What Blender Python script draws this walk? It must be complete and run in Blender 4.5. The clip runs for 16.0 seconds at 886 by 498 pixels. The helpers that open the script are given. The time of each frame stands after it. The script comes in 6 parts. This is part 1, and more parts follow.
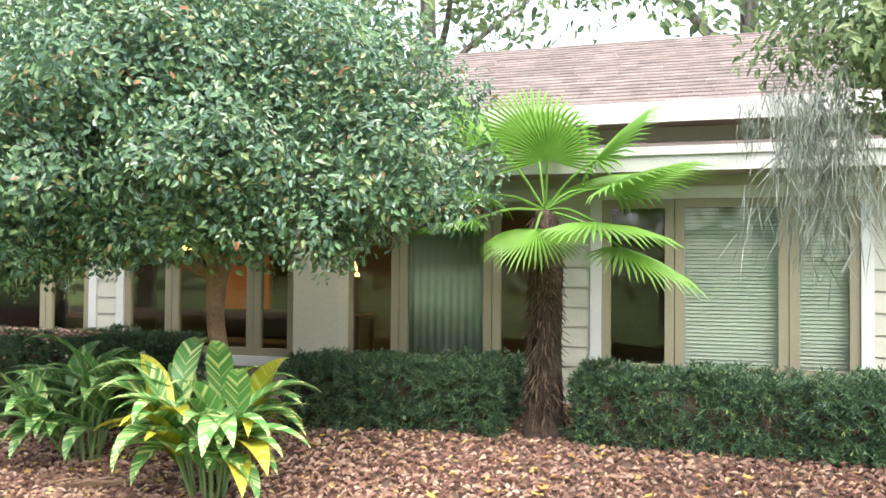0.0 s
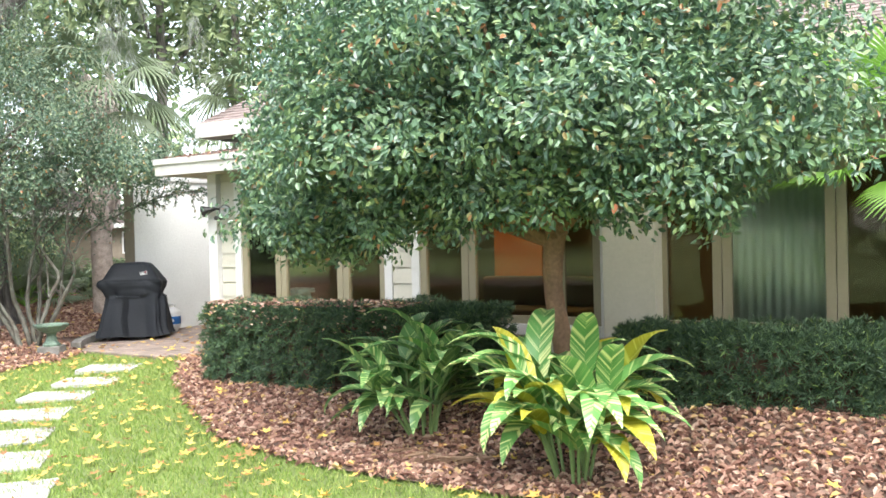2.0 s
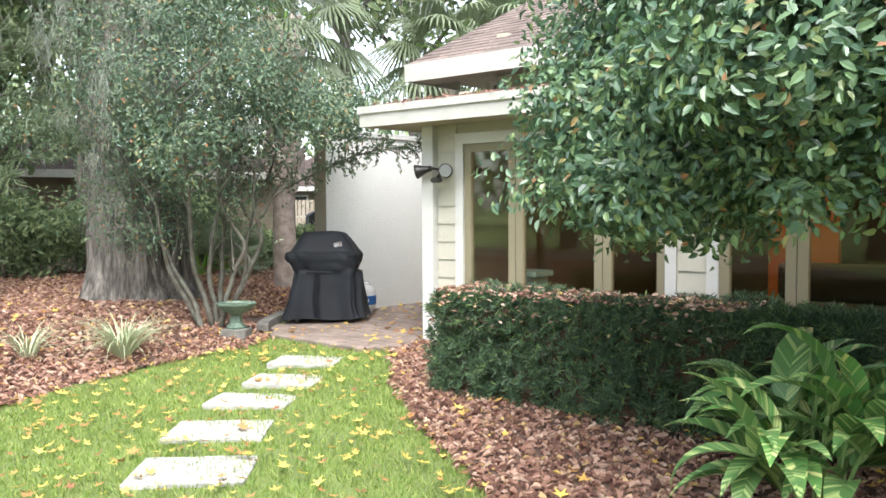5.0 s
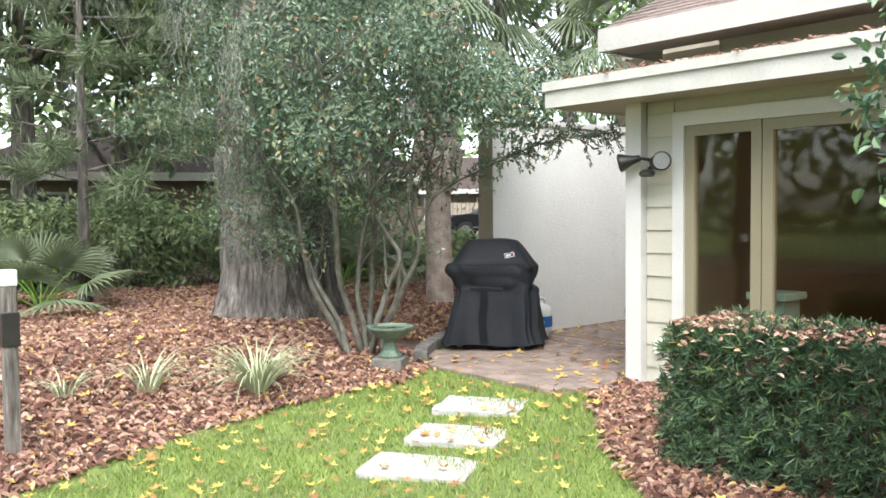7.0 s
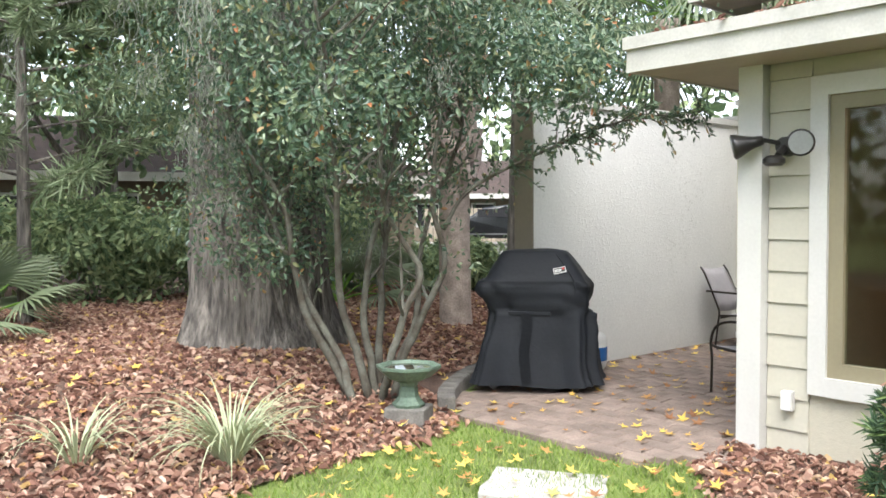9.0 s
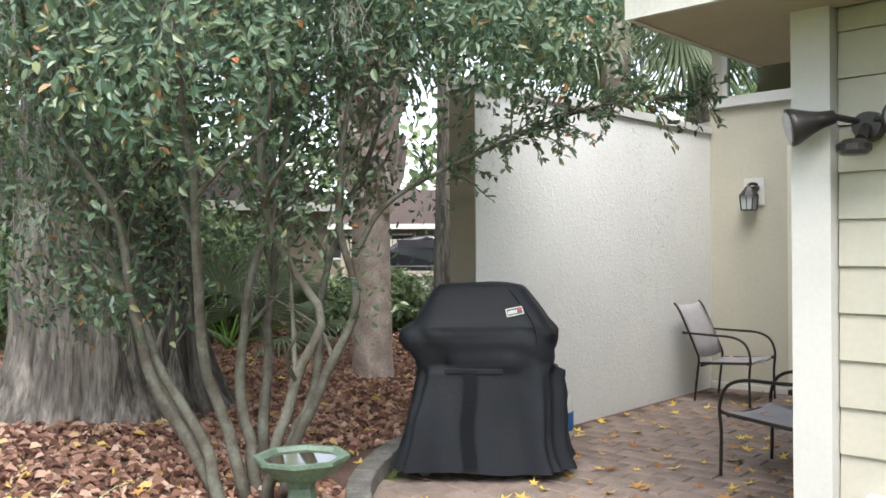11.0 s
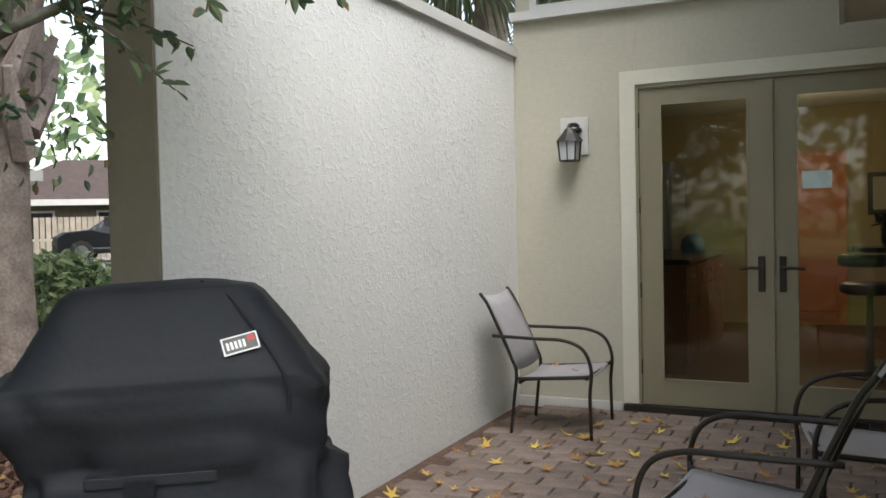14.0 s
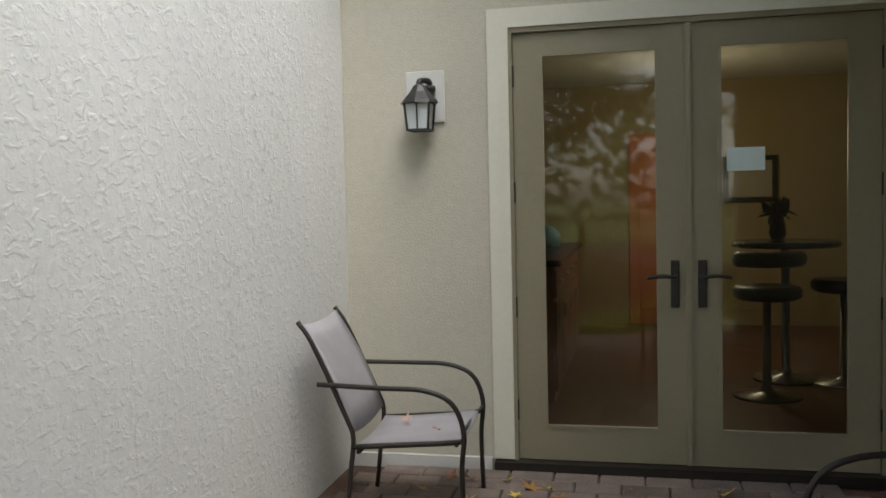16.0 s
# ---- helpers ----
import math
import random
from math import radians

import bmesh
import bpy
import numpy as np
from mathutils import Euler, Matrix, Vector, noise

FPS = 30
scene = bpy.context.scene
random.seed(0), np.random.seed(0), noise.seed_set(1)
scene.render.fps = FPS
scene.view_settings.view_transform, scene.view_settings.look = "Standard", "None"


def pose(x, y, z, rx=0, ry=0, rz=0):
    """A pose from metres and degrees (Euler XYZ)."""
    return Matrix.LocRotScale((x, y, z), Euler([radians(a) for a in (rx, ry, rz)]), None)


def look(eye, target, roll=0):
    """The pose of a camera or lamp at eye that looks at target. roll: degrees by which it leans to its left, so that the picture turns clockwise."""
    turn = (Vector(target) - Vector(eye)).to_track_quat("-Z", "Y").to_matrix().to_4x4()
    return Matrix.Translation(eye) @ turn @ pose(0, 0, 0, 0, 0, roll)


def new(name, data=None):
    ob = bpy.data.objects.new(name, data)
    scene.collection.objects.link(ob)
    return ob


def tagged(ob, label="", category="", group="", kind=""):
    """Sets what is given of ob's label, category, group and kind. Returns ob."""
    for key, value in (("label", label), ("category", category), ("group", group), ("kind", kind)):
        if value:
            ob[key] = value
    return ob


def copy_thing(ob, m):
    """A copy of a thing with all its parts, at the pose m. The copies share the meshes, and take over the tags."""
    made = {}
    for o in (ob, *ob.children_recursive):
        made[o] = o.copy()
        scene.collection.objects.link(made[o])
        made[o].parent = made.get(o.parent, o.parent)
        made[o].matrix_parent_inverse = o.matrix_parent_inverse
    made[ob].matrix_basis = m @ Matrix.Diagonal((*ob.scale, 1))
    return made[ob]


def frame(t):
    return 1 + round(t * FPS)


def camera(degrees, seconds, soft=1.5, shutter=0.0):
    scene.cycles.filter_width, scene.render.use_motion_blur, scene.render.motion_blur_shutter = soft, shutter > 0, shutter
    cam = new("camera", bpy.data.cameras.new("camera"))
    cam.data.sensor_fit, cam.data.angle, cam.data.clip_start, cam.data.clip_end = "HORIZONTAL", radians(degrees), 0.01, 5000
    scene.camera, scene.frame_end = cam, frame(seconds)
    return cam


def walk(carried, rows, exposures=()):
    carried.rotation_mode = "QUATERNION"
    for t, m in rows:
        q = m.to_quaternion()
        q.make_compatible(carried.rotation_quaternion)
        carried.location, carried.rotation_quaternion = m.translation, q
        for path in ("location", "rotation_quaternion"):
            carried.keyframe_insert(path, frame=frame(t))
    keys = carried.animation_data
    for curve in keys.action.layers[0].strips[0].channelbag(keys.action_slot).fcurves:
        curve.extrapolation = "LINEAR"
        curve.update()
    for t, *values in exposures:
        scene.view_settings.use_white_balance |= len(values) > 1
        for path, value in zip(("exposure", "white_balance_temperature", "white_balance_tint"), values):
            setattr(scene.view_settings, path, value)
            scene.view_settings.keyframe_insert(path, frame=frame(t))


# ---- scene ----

cam = camera(54.7, 16.0, soft=1.6)
PATH = [
    (0, (0.494, -0.509, 1.69), (-0.122, 1.393, 1.74), 0.5),
    (0.5, (0.248, -0.518, 1.682), (-0.668, 1.259, 1.708), -0.3),
    (1, (-0.047, -0.475, 1.659), (-1.06, 1.249, 1.652), -0.9),
    (1.5, (-0.414, -0.443, 1.666), (-1.449, 1.268, 1.658), -1.5),
    (2, (-0.716, -0.482, 1.703), (-1.756, 1.227, 1.672), -1.4),
    (2.5, (-1.092, -0.327, 1.656), (-2.157, 1.364, 1.572), -0.7),
    (3, (-1.459, -0.109, 1.686), (-2.532, 1.576, 1.605), -0.8),
    (3.5, (-1.809, 0.084, 1.658), (-2.887, 1.766, 1.572), -0.8),
    (4, (-2.2, 0.322, 1.668), (-3.378, 1.936, 1.591), -1.2),
    (4.5, (-2.656, 0.598, 1.736), (-3.895, 2.165, 1.644), -0.6),
    (5, (-3.117, 0.806, 1.736), (-4.423, 2.317, 1.635), -0.3),
    (5.2, (-3.261, 0.927, 1.753), (-4.621, 2.389, 1.64), -0.3),
    (7.3, (-5.142, 1.962, 1.718), (-6.665, 3.255, 1.631), -0.6),
    (7.5, (-5.313, 2.056, 1.711), (-6.835, 3.351, 1.63), -0.7),
    (8, (-5.733, 2.279, 1.679), (-7.255, 3.575, 1.609), -0.7),
    (8.5, (-6.247, 2.522, 1.676), (-7.747, 3.842, 1.605), -0.4),
    (8.7, (-6.412, 2.646, 1.69), (-7.911, 3.968, 1.616), -0.3),
    (11, (-8.033, 4.133, 1.623), (-9.398, 5.594, 1.623), -0.4),
    (11.5, (-8.441, 4.46, 1.589), (-9.705, 6.009, 1.631), -0.3),
    (12, (-8.712, 4.764, 1.557), (-9.866, 6.398, 1.553), 1.1),
    (12.5, (-8.978, 5.119, 1.615), (-10.044, 6.811, 1.604), 1.1),
    (13, (-9.204, 5.469, 1.605), (-10.237, 7.182, 1.593), 0.7),
    (13.5, (-9.415, 5.839, 1.604), (-10.357, 7.604, 1.586), -0.4),
    (14, (-9.649, 6.212, 1.573), (-10.503, 8.019, 1.51), -1.3),
    (14.5, (-9.886, 6.626, 1.617), (-10.707, 8.449, 1.614), -2.4),
    (15, (-10.034, 6.937, 1.613), (-10.756, 8.802, 1.586), -1.6),
    (15.5, (-10.165, 7.318, 1.606), (-10.76, 9.227, 1.557), -1.7),
    (16, (-10.316, 7.702, 1.608), (-10.749, 9.652, 1.501), -1.3),
]
EXPOSURES = [(0, 2.34), (2, 2.4), (5, 2.2), (8, 2.06), (11, 2.0), (12.5, 1.93), (13.5, 1.8), (14, 1.72), (14.5, 1.5), (15.0, 1.45), (16.0, 1.62)]
walk(cam, [(t, look(eye, target, roll)) for t, eye, target, roll in PATH], EXPOSURES)

# ---- world and sun ----
SUN_ELEV, SUN_TURN = 58, 135
world = bpy.data.worlds.new("world")
scene.world = world
world.use_nodes = True
wn = world.node_tree
sky = wn.nodes.new("ShaderNodeTexSky")
sky.sky_type, sky.sun_disc = "NISHITA", False
sky.sun_elevation, sky.sun_rotation = radians(SUN_ELEV), radians(SUN_TURN)
sky.air_density, sky.dust_density, sky.ozone_density = 1.0, 2.0, 1.0
hsv = wn.nodes.new("ShaderNodeHueSaturation")
hsv.inputs["Saturation"].default_value = 0.5
wn.links.new(sky.outputs[0], hsv.inputs["Color"])
wn.links.new(hsv.outputs[0], wn.nodes["Background"].inputs[0])
wn.nodes["Background"].inputs[1].default_value = 0.15
sun = new("sun", bpy.data.lights.new("sun", "SUN"))
sun.data.energy, sun.data.angle, sun.data.color = 1.35, radians(50), (1.0, 0.99, 0.96)
sun.matrix_world = look((0, 0, 30), (0 - 30 * math.sin(radians(SUN_TURN)) / math.tan(radians(SUN_ELEV)), -30 * math.cos(radians(SUN_TURN)) / math.tan(radians(SUN_ELEV)), 0))


# ---- materials ----
def mat(name, color, rough=0.7, var=0.25, scale=6.0, fine=60.0, bump=0.0, bump_scale=80.0, metal=0.0, color2=None, rand=0.0, island=0.0, spec=0.5, trans=0.0, detail=6.0, stretch=None):
    """A surface with blotches at one scale, grain at a finer one, and relief."""
    m = bpy.data.materials.new(name)
    m.use_nodes = True
    nt = m.node_tree
    b = nt.nodes["Principled BSDF"]
    b.inputs["Roughness"].default_value, b.inputs["Metallic"].default_value = rough, metal
    b.inputs["Specular IOR Level"].default_value = spec
    tc = nt.nodes.new("ShaderNodeTexCoord")
    def noise_node(sc, det):
        n = nt.nodes.new("ShaderNodeTexNoise")
        n.inputs["Scale"].default_value, n.inputs["Detail"].default_value = sc, det
        if stretch:
            mp = nt.nodes.new("ShaderNodeMapping")
            mp.inputs["Scale"].default_value = stretch
            nt.links.new(tc.outputs["Object"], mp.inputs["Vector"])
            nt.links.new(mp.outputs[0], n.inputs["Vector"])
        else:
            nt.links.new(tc.outputs["Object"], n.inputs["Vector"])
        return n
    big, small = noise_node(scale, detail), noise_node(fine, 4)
    c2 = color2 or tuple(c * (1 - var) for c in color)
    ramp = nt.nodes.new("ShaderNodeValToRGB")
    ramp.color_ramp.elements[0].position, ramp.color_ramp.elements[1].position = 0.36, 0.64
    ramp.color_ramp.elements[0].color, ramp.color_ramp.elements[1].color = (*c2, 1), (*color, 1)
    nt.links.new(big.outputs["Fac"], ramp.inputs[0])
    h = nt.nodes.new("ShaderNodeHueSaturation")
    nt.links.new(ramp.outputs[0], h.inputs["Color"])
    mr = nt.nodes.new("ShaderNodeMapRange")
    mr.inputs["From Min"].default_value, mr.inputs["From Max"].default_value = 0.3, 0.7
    mr.inputs["To Min"].default_value, mr.inputs["To Max"].default_value = 1 - var * 0.7, 1 + var * 0.5
    nt.links.new(small.outputs["Fac"], mr.inputs["Value"])
    value = mr.outputs[0]
    for amount, node, socket in ((rand, "ShaderNodeObjectInfo", "Random"), (island, "ShaderNodeNewGeometry", "Random Per Island")):
        if amount:
            src = nt.nodes.new(node)
            r2 = nt.nodes.new("ShaderNodeMapRange")
            r2.inputs["To Min"].default_value, r2.inputs["To Max"].default_value = 1 - amount, 1 + amount
            nt.links.new(src.outputs[socket], r2.inputs["Value"])
            mul = nt.nodes.new("ShaderNodeMath")
            mul.operation = "MULTIPLY"
            nt.links.new(value, mul.inputs[0])
            nt.links.new(r2.outputs[0], mul.inputs[1])
            value = mul.outputs[0]
    nt.links.new(value, h.inputs["Value"])
    nt.links.new(h.outputs[0], b.inputs["Base Color"])
    if bump:
        bn = noise_node(bump_scale, 5)
        bp = nt.nodes.new("ShaderNodeBump")
        bp.inputs["Strength"].default_value, bp.inputs["Distance"].default_value = bump, (0.07 if stretch else 0.02)
        nt.links.new(bn.outputs["Fac"], bp.inputs["Height"])
        nt.links.new(bp.outputs[0], b.inputs["Normal"])
    if trans:
        tr = nt.nodes.new("ShaderNodeBsdfTranslucent")
        nt.links.new(h.outputs[0], tr.inputs["Color"])
        mix = nt.nodes.new("ShaderNodeMixShader")
        mix.inputs[0].default_value = trans
        nt.links.new(b.outputs[0], mix.inputs[1])
        nt.links.new(tr.outputs[0], mix.inputs[2])
        nt.links.new(mix.outputs[0], nt.nodes["Material Output"].inputs[0])
    return m


def leaf_mat(name, stops, rough=0.4, trans=0.25, spec=0.5, stripe=None):
    """Leaves whose colour runs through the stops from leaf to leaf; stripe: colour of the bands that run out from the midrib."""
    m = bpy.data.materials.new(name)
    m.use_nodes = True
    nt = m.node_tree
    b = nt.nodes["Principled BSDF"]
    b.inputs["Roughness"].default_value, b.inputs["Specular IOR Level"].default_value = rough, spec
    geo = nt.nodes.new("ShaderNodeNewGeometry")
    ramp = nt.nodes.new("ShaderNodeValToRGB")
    els = ramp.color_ramp.elements
    while len(els) < len(stops):
        els.new(0.5)
    for e, (p, c) in zip(els, stops):
        e.position, e.color = p, (*c, 1)
    nt.links.new(geo.outputs["Random Per Island"], ramp.inputs[0])
    out = ramp.outputs[0]
    if stripe:
        uv = nt.nodes.new("ShaderNodeTexCoord")
        sep = nt.nodes.new("ShaderNodeSeparateXYZ")
        nt.links.new(uv.outputs["UV"], sep.inputs[0])
        absn = nt.nodes.new("ShaderNodeMath"); absn.operation = "ABSOLUTE"
        nt.links.new(sep.outputs[0], absn.inputs[0])
        mad = nt.nodes.new("ShaderNodeMath"); mad.operation = "MULTIPLY_ADD"
        nt.links.new(absn.outputs[0], mad.inputs[0]); mad.inputs[1].default_value = -0.55
        nt.links.new(sep.outputs[1], mad.inputs[2])
        comb = nt.nodes.new("ShaderNodeCombineXYZ")
        nt.links.new(mad.outputs[0], comb.inputs[0])
        sgn = nt.nodes.new("ShaderNodeMath"); sgn.operation = "SIGN"
        nt.links.new(sep.outputs[0], sgn.inputs[0])
        nt.links.new(sgn.outputs[0], comb.inputs[1])
        nt.links.new(geo.outputs["Random Per Island"], comb.inputs[2])
        scl = nt.nodes.new("ShaderNodeVectorMath"); scl.operation = "MULTIPLY"
        scl.inputs[1].default_value = (15, 3, 40)
        nt.links.new(comb.outputs[0], scl.inputs[0])
        n = nt.nodes.new("ShaderNodeTexNoise")
        n.inputs["Scale"].default_value, n.inputs["Detail"].default_value = 1.0, 3
        nt.links.new(scl.outputs[0], n.inputs["Vector"])
        r2 = nt.nodes.new("ShaderNodeMapRange")
        r2.inputs["From Min"].default_value, r2.inputs["From Max"].default_value = 0.50, 0.60
        nt.links.new(n.outputs["Fac"], r2.inputs["Value"])
        mx = nt.nodes.new("ShaderNodeMix"); mx.data_type = "RGBA"
        nt.links.new(r2.outputs[0], mx.inputs[0])
        nt.links.new(out, mx.inputs[6])
        mx.inputs[7].default_value = (*stripe, 1)
        out = mx.outputs[2]
    nt.links.new(out, b.inputs["Base Color"])
    if trans:
        tr = nt.nodes.new("ShaderNodeBsdfTranslucent")
        nt.links.new(out, tr.inputs["Color"])
        mix = nt.nodes.new("ShaderNodeMixShader")
        mix.inputs[0].default_value = trans
        nt.links.new(b.outputs[0], mix.inputs[1]); nt.links.new(tr.outputs[0], mix.inputs[2])
        nt.links.new(mix.outputs[0], nt.nodes["Material Output"].inputs[0])
    return m


def glass_mat(name, tint=(1, 1, 1), gloss=1.0):
    m = bpy.data.materials.new(name)
    m.use_nodes = True
    nt = m.node_tree
    nt.nodes.remove(nt.nodes["Principled BSDF"])
    tr, gl, fr, mix = (nt.nodes.new(k) for k in ("ShaderNodeBsdfTransparent", "ShaderNodeBsdfGlossy", "ShaderNodeFresnel", "ShaderNodeMixShader"))
    tr.inputs[0].default_value = (*tint, 1)
    gl.inputs["Roughness"].default_value = 0.03
    fr.inputs[0].default_value = 1.5 * gloss
    nt.links.new(fr.outputs[0], mix.inputs[0]); nt.links.new(tr.outputs[0], mix.inputs[1]); nt.links.new(gl.outputs[0], mix.inputs[2])
    nt.links.new(mix.outputs[0], nt.nodes["Material Output"].inputs[0])
    return m


def rough_stucco(name, color):
    """Painted stucco thrown on in flat patches, with grey weather stains."""
    m = mat(name, color, 0.85, 0.07, 1.3, 40)
    nt = m.node_tree
    b = nt.nodes["Principled BSDF"]
    tc = nt.nodes.new("ShaderNodeTexCoord")
    def patches(scale, lo, hi, squash):
        mp = nt.nodes.new("ShaderNodeMapping")
        mp.inputs["Scale"].default_value = (1, 1, squash)
        nt.links.new(tc.outputs["Object"], mp.inputs["Vector"])
        n = nt.nodes.new("ShaderNodeTexNoise")
        n.inputs["Scale"].default_value, n.inputs["Detail"].default_value, n.inputs["Distortion"].default_value = scale, 5, 0.6
        nt.links.new(mp.outputs[0], n.inputs["Vector"])
        r = nt.nodes.new("ShaderNodeMapRange")
        r.inputs["From Min"].default_value, r.inputs["From Max"].default_value = lo, hi
        nt.links.new(n.outputs["Fac"], r.inputs["Value"])
        return r.outputs[0]
    chips, grain = patches(24, 0.50, 0.66, 1.5), patches(95, 0.3, 0.7, 1.0)
    add = nt.nodes.new("ShaderNodeMath")
    add.operation = "MULTIPLY_ADD"
    nt.links.new(grain, add.inputs[0])
    add.inputs[1].default_value = 0.35
    nt.links.new(chips, add.inputs[2])
    bp = nt.nodes.new("ShaderNodeBump")
    bp.inputs["Strength"].default_value, bp.inputs["Distance"].default_value = 0.4, 0.004
    nt.links.new(add.outputs[0], bp.inputs["Height"])
    nt.links.new(bp.outputs[0], b.inputs["Normal"])
    stain = patches(1.1, 0.52, 0.80, 0.35)
    speck = patches(30, 0.56, 0.66, 1.2)
    mul = nt.nodes.new("ShaderNodeMath")
    mul.operation = "MULTIPLY"
    nt.links.new(stain, mul.inputs[0])
    nt.links.new(speck, mul.inputs[1])
    mx = nt.nodes.new("ShaderNodeMix")
    mx.data_type = "RGBA"
    nt.links.new(mul.outputs[0], mx.inputs[0])
    nt.links.new(b.inputs["Base Color"].links[0].from_socket, mx.inputs[6])
    mx.inputs[7].default_value = (0.40, 0.40, 0.37, 1)
    nt.links.new(mx.outputs[2], b.inputs["Base Color"])
    return m


def glow_mat(name, color, strength):
    m = bpy.data.materials.new(name)
    m.use_nodes = True
    b = m.node_tree.nodes["Principled BSDF"]
    b.inputs["Base Color"].default_value = (*color, 1)
    b.inputs["Emission Color"].default_value, b.inputs["Emission Strength"].default_value = (*color, 1), strength
    return m


